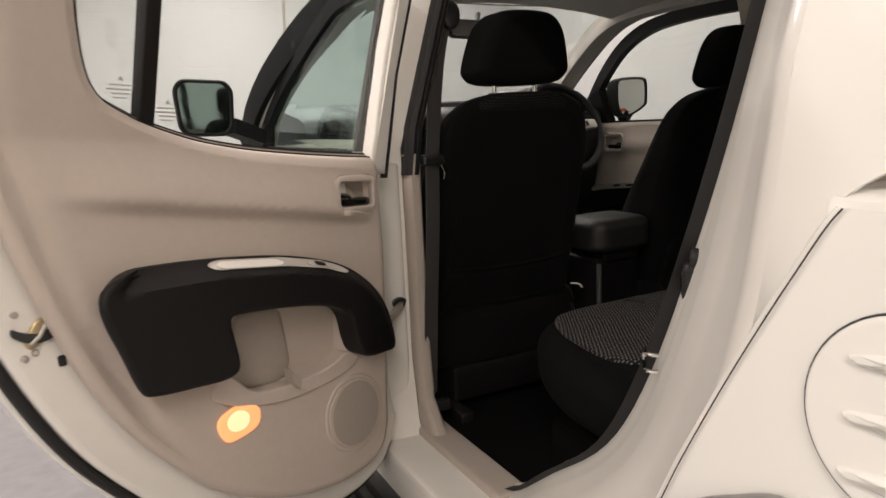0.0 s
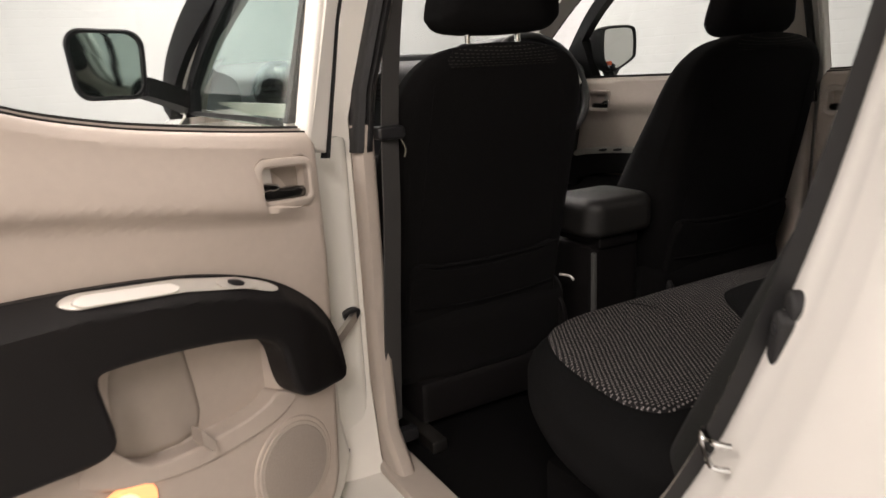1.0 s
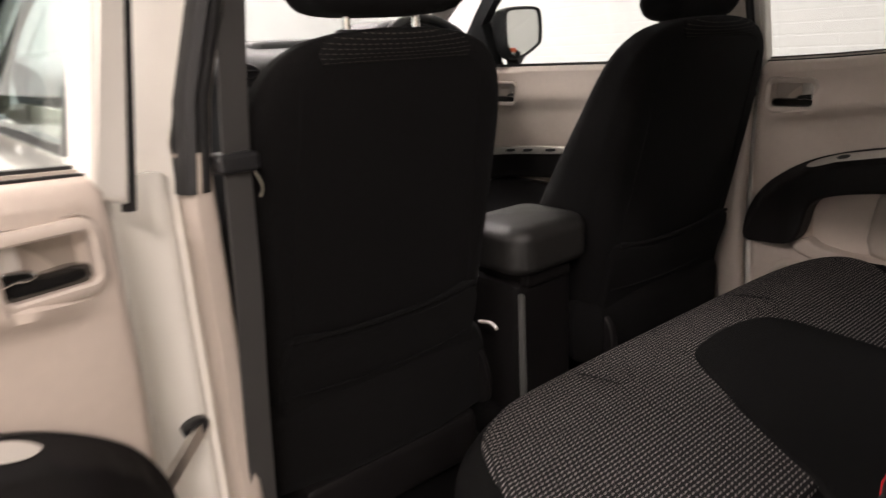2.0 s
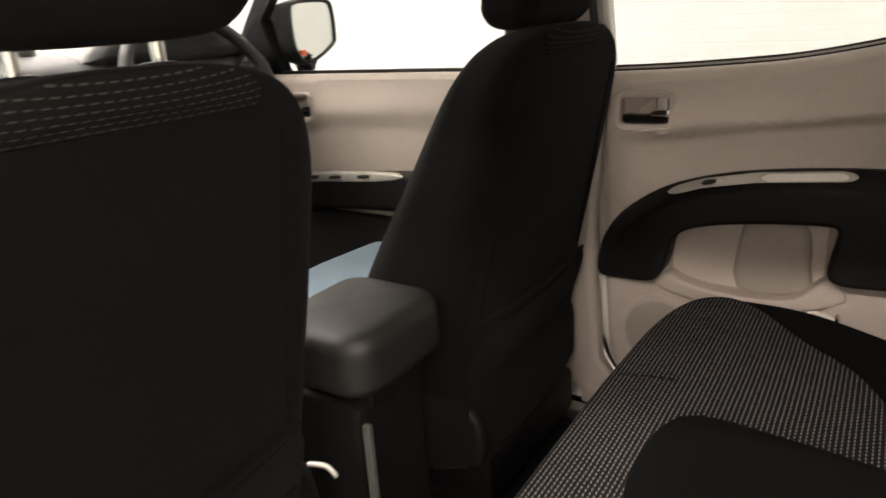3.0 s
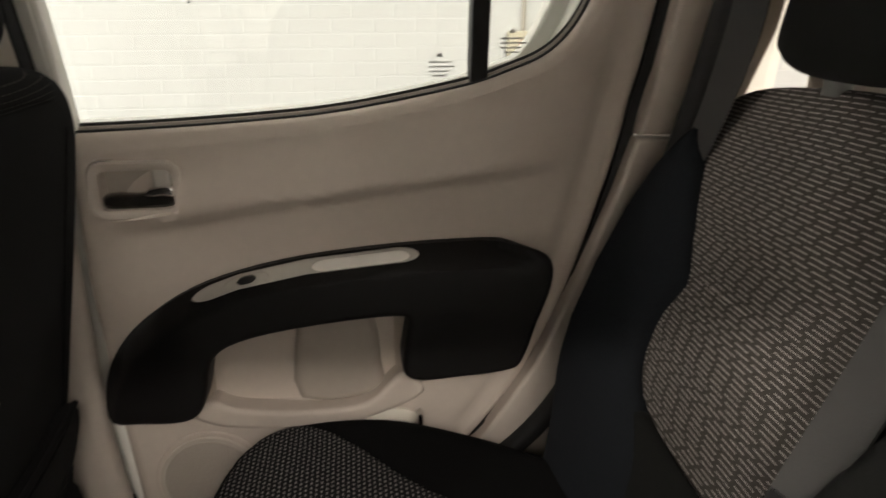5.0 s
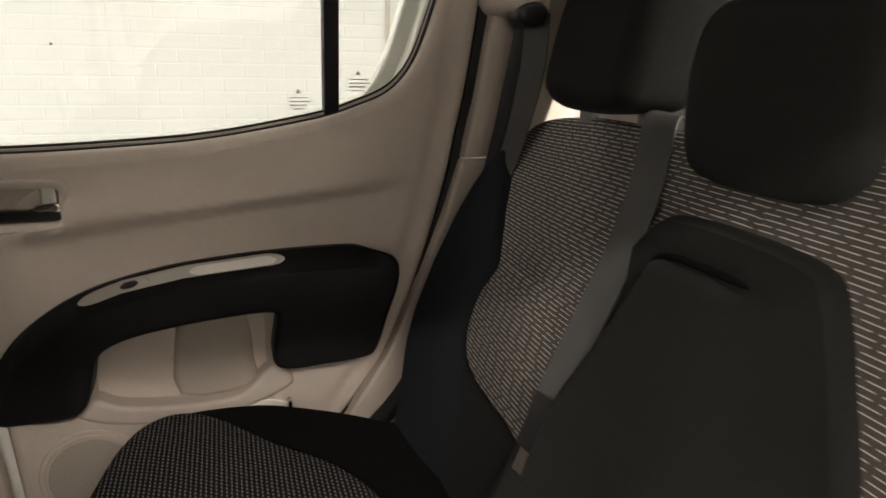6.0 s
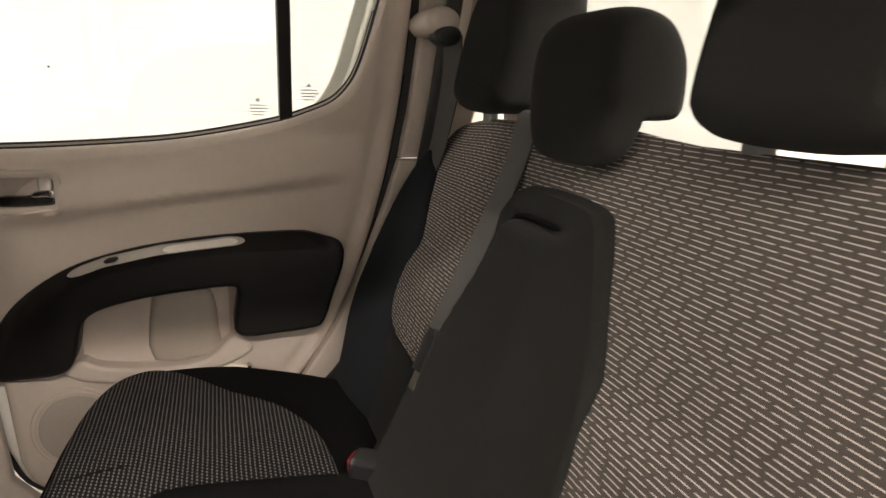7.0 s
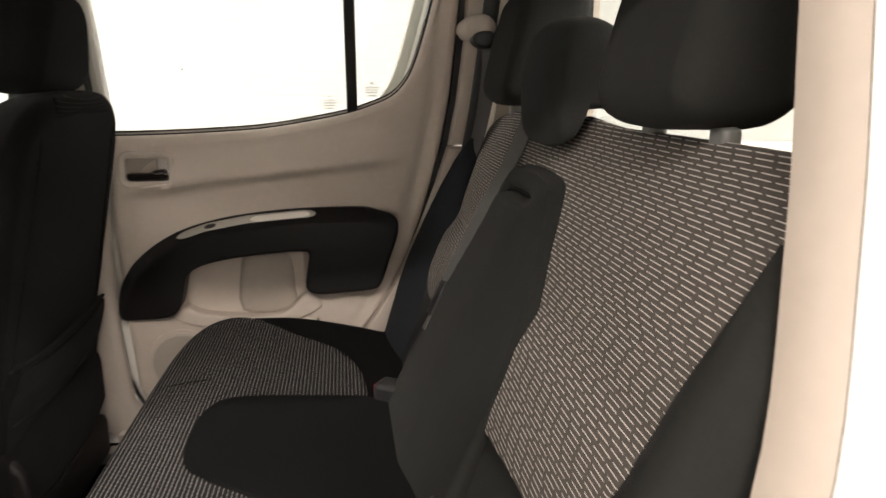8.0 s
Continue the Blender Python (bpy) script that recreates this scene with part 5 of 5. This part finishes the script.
def arm_swell(x, s):
    """Plain cloth pad: a raised middle with a groove that fades towards the bottom."""
    half = 0.088 + 0.055 * (1 - smooth(0.12, 0.43, s))
    d = max(abs(x - MID) - half, (s - 0.430) * 0.9)
    far = smooth(0.64, 0.72, x)
    g = -0.010 * math.exp(-(d / 0.007) ** 2) * smooth(0.02, 0.30, s) * far
    step = far * (1 - smooth(-0.020, 0.004, d)) + (1 - far) * (1 - smooth(-0.07, 0.05, d))
    return 0.016 * step + 0.007 * (1 - smooth(0.02, 0.10, d)) + g


am = part("folding_armrest", slab(spline(fa, 3, True), -0.03, 0.008, 0.014, bk, 5, grid=0.0085, shape=arm_swell), CLOTHG, bench, "dark grey folded centre armrest")
groove = [(MID + 0.088 + 0.055 * (1 - smooth(0.12, 0.43, s)) - 0.002, s) for s in (0.12, 0.18, 0.24, 0.30, 0.36, 0.40)] + [(0.815, 0.424), (0.795, 0.433), (0.75, 0.436), (0.70, 0.436), (0.665, 0.433)]
part("armrest_groove", sweep([bk(p.x, p.y, 0.010) for p in spline([(a, b, 0) for a, b in groove], 4)], circle(0.0042, 8), (0, 0.9, 0.4)), CLOTH, am, "dark sunken seam of the armrest")
cu = [(0.105, -0.66), (0.105, -0.50), (0.14, -0.37), (0.20, -0.26), (0.29, -0.19), (0.40, -0.165), (0.73, -0.160), (1.08, -0.165), (1.24, -0.180), (1.345, -0.215), (1.388, -0.31), (1.385, -0.44), (1.335, -0.55), (1.275, -0.64), (1.20, -0.73), (1.0, -0.755), (0.46, -0.755), (0.15, -0.74)]
cf = lambda a, b, c: Vector((a, b, c - 0.02 * smooth(-0.30, -0.15, b)))
part("seat_cushion", slab(spline(cu, 4, True), 0.585, 0.738, 0.055, cf, 6, rb=0.06), CLOTH, bench, "black cloth seat cushion")
ci = [(0.172, -0.56), (0.17, -0.48), (0.195, -0.36), (0.248, -0.262), (0.32, -0.212), (0.42, -0.190), (0.73, -0.186), (1.06, -0.190), (1.22, -0.203), (1.31, -0.235), (1.342, -0.285), (1.335, -0.335), (1.285, -0.39), (1.205, -0.455), (1.125, -0.535), (1.02, -0.583), (0.88, -0.598), (0.58, -0.60), (0.24, -0.60)]
part("patterned_seat", slab(spline(ci, 4, True), 0.70, 0.746, 0.012, cf, 3), CUSHF, bench, "dashed grey cloth seat face")
mp = [(0.70, -0.309), (0.79, -0.304), (0.86, -0.318), (0.896, -0.355), (0.893, -0.45), (0.872, -0.60), (0.845, -0.69), (0.42, -0.69), (0.462, -0.60), (0.515, -0.51), (0.600, -0.395), (0.650, -0.333)]
part("middle_patch", slab(spline(mp, 4, True), 0.70, 0.7495, 0.006, cf, 3), CLOTH, bench, "plain black cloth middle seat patch")
for x in (0.50, 0.98):
    part("seam", sweep([cf(x, y, 0.7458) for y in (-0.205, -0.25, -0.30)], circle(0.0012, 6)), CLOTHG, bench)
part("seat_base", box(0.20, 1.28, -0.95, -0.30, 0.39, 0.52, 0.02), CARPET, bench, "black carpeted seat base")

ho = [(-0.118, 0.0), (-0.138, 0.03), (-0.138, 0.11), (-0.12, 0.17), (-0.085, 0.20), (0.0, 0.208)]
ho = ho + [(-x, z) for x, z in reversed(ho[:-1])] + [(0.06, -0.012), (-0.06, -0.012)]
for hx in (0.404, 1.056):
    hf = lambda a, b, c, hx=hx: Vector((hx + 0.82 * a, -0.918 + c - 0.22 * b, 1.274 + b))
    hr = part("headrest", slab(spline(ho, 4, True), -0.055, 0.075, 0.035, hf, 5, rb=0.03), CLOTHG, bench, "charcoal cloth headrest")
    for px in (-0.075, 0.075):
        part("post", sweep([(hx + px, -0.918, 1.22), (hx + px, -0.922, 1.31)], circle(0.0065, 10), (1, 0, 0)), CHROME, hr, "chrome post")
        part("post_guide", slab(rrect(0.030, 0.022, 0.008, 4, hx + px, -0.916), 1.240, 1.2665, 0.005, lambda a, b, c: Vector((a, b, c)), 3), GUIDE, hr, "grey plastic guide")
# the middle headrest is a saddle: its front pad hangs over the top of the backrest
saddle = spline([(-0.055, 0.008), (-0.062, 0.045), (-0.056, 0.088), (-0.030, 0.122), (0.008, 0.130), (0.038, 0.114), (0.052, 0.078), (0.056, 0.03), (0.053, -0.025), (0.042, -0.048), (0.024, -0.042), (0.016, -0.020), (0.006, 0.000), (-0.020, 0.004)], 4, True)
rows = []
for k in range(25):
    f = -1 + 2 * k / 24
    w = 0.104 * math.copysign(abs(math.sin(math.pi / 2 * f)) ** 0.9, f)
    e = max(0.0, 1 - abs(f) ** 2.5) ** 0.5
    rows.append([Vector((0.724 + w, -0.893 + p.x * (0.30 + 0.70 * e), 1.265 + 0.040 + (p.y - 0.040) * (0.45 + 0.55 * e))) for p in saddle])
part("headrest", loft(rows, closed=True), CLOTHG, bench, "charcoal cloth saddle headrest in the middle")

# ---------------- belts, buckles, small fittings ----------------


def strap(pts, width, label, name="seat_belt", wdir=(0, 0, 1), thick=0.0016, parent=None):
    prof = [(-thick, -width / 2), (thick, -width / 2), (thick, width / 2), (-thick, width / 2)]
    return part(name, sweep(spline(pts, 5), prof, wdir), WEB, parent, label, True, "" if parent else "seat belt")


fb = thing("seat_belt", (0.08, 0.02, 0.42), "dark grey front seat belt hanging beside the pillar", "seat belt")
strap([(0.150, 0.035, 1.48), (0.112, 0.02, 1.36), (0.080, 0.005, 1.15), (0.066, -0.002, 0.95), (0.052, 0.0, 0.75), (0.044, 0.015, 0.50)], 0.046, "", "webbing", (1, 0.35, 0), parent=fb)
part("belt_guide", slab(rrect(0.058, 0.026, 0.008, 4, 0.073, 1.118), -0.02, 0.016, 0.006, lambda a, b, c: Vector((a, 0.0 - c, b)), 3), BLACKS, fb, "black plastic belt guide")
part("tongue", sweep(spline([(0.092, -0.014, 1.105), (0.098, -0.018, 1.085), (0.094, -0.018, 1.07)], 4), circle(0.0026, 8), (0, 1, 0)), PULL, fb, "dark steel belt tongue")
part("anchor_cover", slab(ellipse(0.05, 0.07, 20, 0.155, 1.47), -0.01, 0.02, 0.01, lambda a, b, c: Vector((a, 0.03 - c, b)), 3), BLACKS, fb, "black upper anchor cover")
part("lower_anchor", slab(rrect(0.05, 0.03, 0.008, 4, 0.065, 0.47), -0.01, 0.012, 0.005, lambda a, b, c: Vector((a, 0.0 - c, b)), 3), BLACKS, fb)

rbt = thing("seat_belt", (0.9, -0.75, 0.74), "dark grey rear seat belt lying over the backrest", "seat belt")
strap([bk(0.955, 0.592, -0.03), bk(0.938, 0.575, -0.002), bk(0.897, 0.50, 0.006), bk(0.868, 0.42, 0.016), bk(0.857, 0.34, 0.022), bk(0.851, 0.25, 0.025), bk(0.848, 0.205, 0.025)], 0.046, "", "webbing", (1, 0.2, 0.1), parent=rbt)
part("tongue", sweep([bk(0.851, 0.235, 0.029), bk(0.846, 0.20, 0.030), bk(0.842, 0.172, 0.030)], [(-0.005, -0.017), (0.005, -0.017), (0.005, 0.017), (-0.005, 0.017)], (1, 0, 0)), BLACKS, rbt, "black belt tongue")
part("tongue_tip", sweep([bk(0.842, 0.172, 0.030), bk(0.838, 0.145, 0.031)], [(-0.0015, -0.010), (0.0015, -0.010), (0.0015, 0.010), (-0.0015, 0.010)], (1, 0, 0)), STEEL, rbt, "bright steel tip")
strap([(1.262, -0.885, 1.40), (1.285, -0.89, 1.30), (1.325, -0.87, 1.16), (1.345, -0.83, 1.05), (1.345, -0.80, 0.95)], 0.046, "dark grey outer rear seat belt beside the pillar", wdir=(1, 0.6, 0))


def buckle(x, y, z, turn, label):
    b = thing("belt_buckle", (x, y, z), label, "belt buckle", "rear belt buckles")
    c, s = math.cos(turn), math.sin(turn)
    f = lambda a, q, h: Vector((x + a * c - q * s, y + a * s + q * c, z + h + 0.25 * q * 0))
    part("buckle_body", slab(rrect(0.048, 0.085, 0.012, 4), 0.0, 0.028, 0.008, f, 3), BLACKS, b, "black plastic buckle")
    part("release_button", slab(rrect(0.030, 0.005, 0.002, 3, 0, 0.0415), 0.006, 0.0235, 0.002, f, 2), RED, b, "red release button")
    part("stalk", sweep([f(0, -0.03, 0.012), f(0, -0.09, 0.004)], [(-0.016, -0.002), (0.016, -0.002), (0.016, 0.002), (-0.016, 0.002)]), WEB, b)
    return b


buckle(0.853, -0.650, 0.748, radians(-33), "black rear belt buckle with red button on the cushion")
buckle(0.49, -0.70, 0.750, radians(5), "black rear belt buckle with red button on the cushion")

# right rear pillar trim with belt anchor and coat hook
rp = [(-0.846, 1.60), (-0.848, 1.40), (-0.838, 1.25), (-0.822, 1.15), (-0.872, 1.15), (-0.96, 1.15), (-1.0, 1.3), (-1.0, 1.60)]
for sg in (1,):
    g = (lambda x: x) if sg == 0 else sym
    pf = lambda a, b, c, g=g: Vector((g(0.04 + c + TUMBLE * max(0, b - 1.2)), a, b))
    part("c_pillar_trim", slab([Vector(p) for p in rp], -0.02, 0.012, 0.008, pf, 3), TRIMD, cab, "taupe upper rear pillar trim")
    lo = [(-0.820, 1.146), (-0.79, 1.05), (-0.745, 0.93), (-0.68, 0.78), (-0.60, 0.655), (-0.55, 0.60), (-0.60, 0.50), (-1.0, 0.50), (-1.0, 1.146)]
    part("c_pillar_lower_trim", slab([Vector(p) for p in lo], -0.02, 0.010, 0.008, pf, 3), TRIMD, cab, "taupe lower rear pillar trim")
anc = thing("belt_anchor", (1.33, -0.90, 1.40), "black belt anchor on the rear pillar trim", "belt anchor")
af = lambda a, b, c: Vector((1.375 - c, a, b))
ao = 0.118
part("anchor_loop", slab(ellipse(0.055, 0.04, 20, -0.873, 1.396), ao - 0.03, ao + 0.012, 0.01, af, 3), BLACKS, anc)
part("anchor_cap", slab(ellipse(0.07, 0.055, 20, -0.865, 1.422), -0.01, ao + 0.01, 0.02, af, 3), TRIMD, anc)

# check strap on the left pillar
cs = thing("door_check_strap", (-0.06, 0.0, 0.75), "dark steel door check strap", "door check")
part("strap_arm", sweep([(-0.02, 0.02, 0.760), (-0.06, -0.02, 0.750), (-0.13, -0.10, 0.742)], [(-0.005, -0.010), (0.005, -0.010), (0.005, 0.010), (-0.005, 0.010)]), STEEL, cs)
part("strap_cover", slab(spline([(-0.040, 0.745), (-0.050, 0.768), (-0.030, 0.778), (-0.012, 0.770), (-0.020, 0.752)], 3, True), -0.01, 0.02, 0.004, lambda a, b, c: Vector((a, 0.03 - c, b)), 2), BLACKS, cs)
part("indicator_lens", slab(rrect(0.022, 0.016, 0.004, 3, 1.488, 1.222), 0.0, 0.004, 0.002, lambda a, b, c: Vector((a, 0.890 - c, b)), 2), ORANGE, None, "small orange mark on the mirror", category="lens")

part("cushion_knob", slab(ellipse(0.026, 0.012, 20, 1.398, -0.49), 0.690, 0.716, 0.005, lambda a, b, c: Vector((a, b, c)), 4), CHROME, bench, "small bright knob at the cushion's edge")

# ---------------- front body, far bed side, tailgate and wheels ----------------
front = thing("bonnet", (MID, 1.9, 0.3), "white pickup bonnet and front wings", "car bonnet")
rows = []
for k in range(15):
    y = 1.36 + 1.14 * k / 14
    hood = 1.20 - 0.16 * ((y - 1.36) / 1.14) ** 1.6 - 0.16 * smooth(2.30, 2.50, y)
    hw = 0.875 - 0.10 * smooth(2.0, 2.5, y)
    low = 0.40 + max(0.0, 0.36 ** 2 - (y - 1.75) ** 2) ** 0.5 * 0.95
    half = [(0.0, hood), (0.3, hood - 0.004), (0.6, hood - 0.03), (hw - 0.08, hood - 0.075), (hw - 0.02, hood - 0.14), (hw, min(hood - 0.2, 0.86)), (hw - 0.01, min(hood - 0.22, low))]
    rows.append([(MID + s * x, y, z) for s, seq in ((-1, half[:0:-1]), (1, half)) for x, z in seq])
part("bonnet_skin", loft(rows, 0.006), PAINT, front, "white painted bonnet and wings")
part("front_bumper", box(MID - 0.80, MID + 0.80, 2.44, 2.60, 0.38, 0.72, 0.05), PAINT, front, "white front bumper")
part("grille", box(MID - 0.42, MID + 0.42, 2.50, 2.56, 0.72, 0.86, 0.015), BLACKP, front, "black grille")
for sg in (-1, 1):
    part("headlamp", box(MID + sg * 0.62 - 0.14, MID + sg * 0.62 + 0.14, 2.40, 2.53, 0.73, 0.88, 0.03), SILVER, front, "pale headlamp")
rows = []
for y in (-1.12, -1.3, -1.6, -2.0, -2.5):
    rows.append([(sym(skin_x(y, z) - 0.02), y, z) for z in (0.45, 0.6, 0.8, 0.9, 1.0, 1.14)])
part("bed_side", loft(rows, 0.01), PAINT, bed, "white painted bed side")
part("bed_floor", box(-0.10, sym(-0.10), -2.5, -1.15, 0.60, 0.66, 0.01), BLACKP, bed, "black bed floor")
part("bed_front", box(-0.12, sym(-0.12), -1.22, -1.18, 0.60, 1.14, 0.01), PAINT, bed)
part("tailgate", box(-0.12, sym(-0.12), -2.53, -2.49, 0.60, 1.14, 0.01), PAINT, bed, "white tailgate")


def wheel_at(x, y, out):
    w = thing("road_wheel", (x, y, 0.0), "black tyre on a silver rim under the white pickup", "wheel", "road wheels")
    prof = [(0.24, -0.10), (0.30, -0.115), (0.345, -0.11), (0.366, -0.085), (0.37, 0.0), (0.366, 0.085), (0.345, 0.11), (0.30, 0.115), (0.24, 0.10)]
    ring = [[(x + c, y + r * math.cos(2 * math.pi * k / 40), 0.37 + r * math.sin(2 * math.pi * k / 40)) for r, c in prof] for k in range(41)]
    part("tyre", loft(ring, 0.004), RUBBER, w, "black rubber tyre")
    part("rim", slab(ellipse(0.49, 0.49, 36), 0.0, 0.10, 0.02, lambda a, b, c: Vector((x + out * c, y + a, 0.37 + b)), 4), SILVER, w, "silver wheel rim")
    for k in range(6):
        a = math.pi * k / 3
        part("spoke_slot", slab(ellipse(0.07, 0.12, 16), 0.095, 0.102, 0.001, lambda p, q, c, a=a: Vector((x + out * c, y + (q + 0.15) * math.cos(a) - p * math.sin(a), 0.37 + (q + 0.15) * math.sin(a) + p * math.cos(a))), 2), BLACKS, w)


for wx, out in ((-0.03, -1), (1.49, 1)):
    for wy in (1.75, -1.50):
        wheel_at(wx, wy, out)

# ---------------- masonry of the workshop walls ----------------


def block_mesh(name, w, h, d, r, material):
    bm = box(-w / 2, w / 2, -d / 2, d / 2, -h / 2, h / 2, 0)
    bmesh.ops.bevel(bm, geom=bm.edges[:], offset=r, segments=1, affect="EDGES")
    for f in bm.faces:
        f.smooth = False
    me = bpy.data.meshes.new(name)
    bm.to_mesh(me)
    bm.free()
    me.materials.append(material)
    return me


def masonry(wall, along_y, at, a0, a1, z0, z1, w, h, joint, mesh, near):
    """Courses of bricks or blocks on a wall's face: those inside near (a0, a1, z0, z1) are pieces of their own, the rest one mesh."""
    rng = random.Random(7)
    rest = []
    row, z = 0, z0
    while z < z1:
        a = a0 - (w + joint) * (0.5 if row % 2 else 0.0)
        while a < a1:
            c, cz = a + w / 2, z + h / 2
            off = rng.uniform(-0.0004, 0.0004)
            if near[0] < c < near[1] and near[2] < cz < near[3]:
                ob = new("brick", mesh)
                ob.parent = wall
                ob.matrix_basis = pose(at + off, c, cz, 0, 0, 90) if along_y else pose(c, at + off, cz)
            else:
                rest.append((c, cz, off))
            a += w + joint
        z += h + joint
        row += 1
    verts, faces = [], []
    src = [v.co.copy() for v in mesh.vertices]
    polys = [tuple(p.vertices) for p in mesh.polygons]
    for c, cz, off in rest:
        n = len(verts)
        for v in src:
            verts.append((at + off + v.y, c + v.x, cz + v.z) if along_y else (c + v.x, at + off + v.y, cz + v.z))
        faces += [tuple(n + k for k in (p[::-1] if along_y else p)) for p in polys]
    me = bpy.data.meshes.new("brickwork")
    me.from_pydata(verts, [], faces)
    me.materials.append(mesh.materials[0])
    ob = new("brickwork", me)
    ob.parent = wall
    tagged(ob, kind="stuff")


BRICKM = block_mesh("brick", 0.217, 0.067, 0.02, 0.002, WALLP)
BLOCKM = block_mesh("block", 0.44, 0.215, 0.02, 0.003, WALLC)
masonry(bpy.data.objects["wall_east"], True, X1 + 0.0086, -3.0, 4.5, 0.3, 2.6, 0.217, 0.067, 0.008, BRICKM, (-1.2, 1.4, 1.2, 1.9))
masonry(bpy.data.objects["wall_north"], False, Y1 + 0.0086, -3.4, 4.2, 0.6, 3.0, 0.217, 0.067, 0.008, BRICKM, (-1.5, 0.9, 1.2, 1.85))
masonry(bpy.data.objects["wall_south"], False, Y0 - 0.0075, -3.4, 4.2, 0.0, 3.0, 0.44, 0.215, 0.010, BLOCKM, (-1.0, 3.6, 0.9, 2.6))

# fittings on the workshop walls
CONDM = mat("beige_conduit", (0.45, 0.42, 0.36), 0.5)
cond = thing("conduit", (1.34, Y1 - 0.02, 2.1), "white conduit running down to a grey socket box", "conduit")
part("pipe", sweep([(1.38, Y1 - 0.016, 2.18), (1.40, Y1 - 0.016, 2.7), (1.42, Y1 - 0.016, 3.28)], circle(0.014, 10), (1, 0, 0)), CONDM, cond, "white plastic pipe")
part("socket_box", box(1.295, 1.375, Y1 - 0.06, Y1 - 0.004, 2.07, 2.17, 0.008), mat("grey_box_plastic", (0.16, 0.14, 0.12), 0.5), cond, "grey brown socket box")
sw = thing("isolator_switch", (X1 - 0.03, -1.33, 1.1), "cream isolator switch with orange knob and pipe", "switch")
part("switch_body", box(X1 - 0.06, X1 - 0.004, -1.41, -1.25, 1.06, 1.20, 0.01), WALLC, sw, "cream switch box")
part("knob", slab(ellipse(0.04, 0.04, 20, -1.33, 1.13), 0.05, 0.08, 0.006, lambda a, b, c: Vector((X1 - c, a, b)), 3), ORANGE, sw, "orange knob")
part("pipe", sweep([(X1 - 0.016, -1.34, 1.19), (X1 - 0.016, -1.35, 2.0), (X1 - 0.016, -1.36, 3.28)], circle(0.012, 10), (1, 0, 0)), CONDM, sw, "white plastic pipe")
part("wall_plug", slab(ellipse(0.014, 0.014, 14, 0.41, 1.354), 0.0, 0.008, 0.003, lambda a, b, c: Vector((X1 - c, a, b)), 2), BLACKS, None, "small dark plug in the white brick wall", category="wall plug")
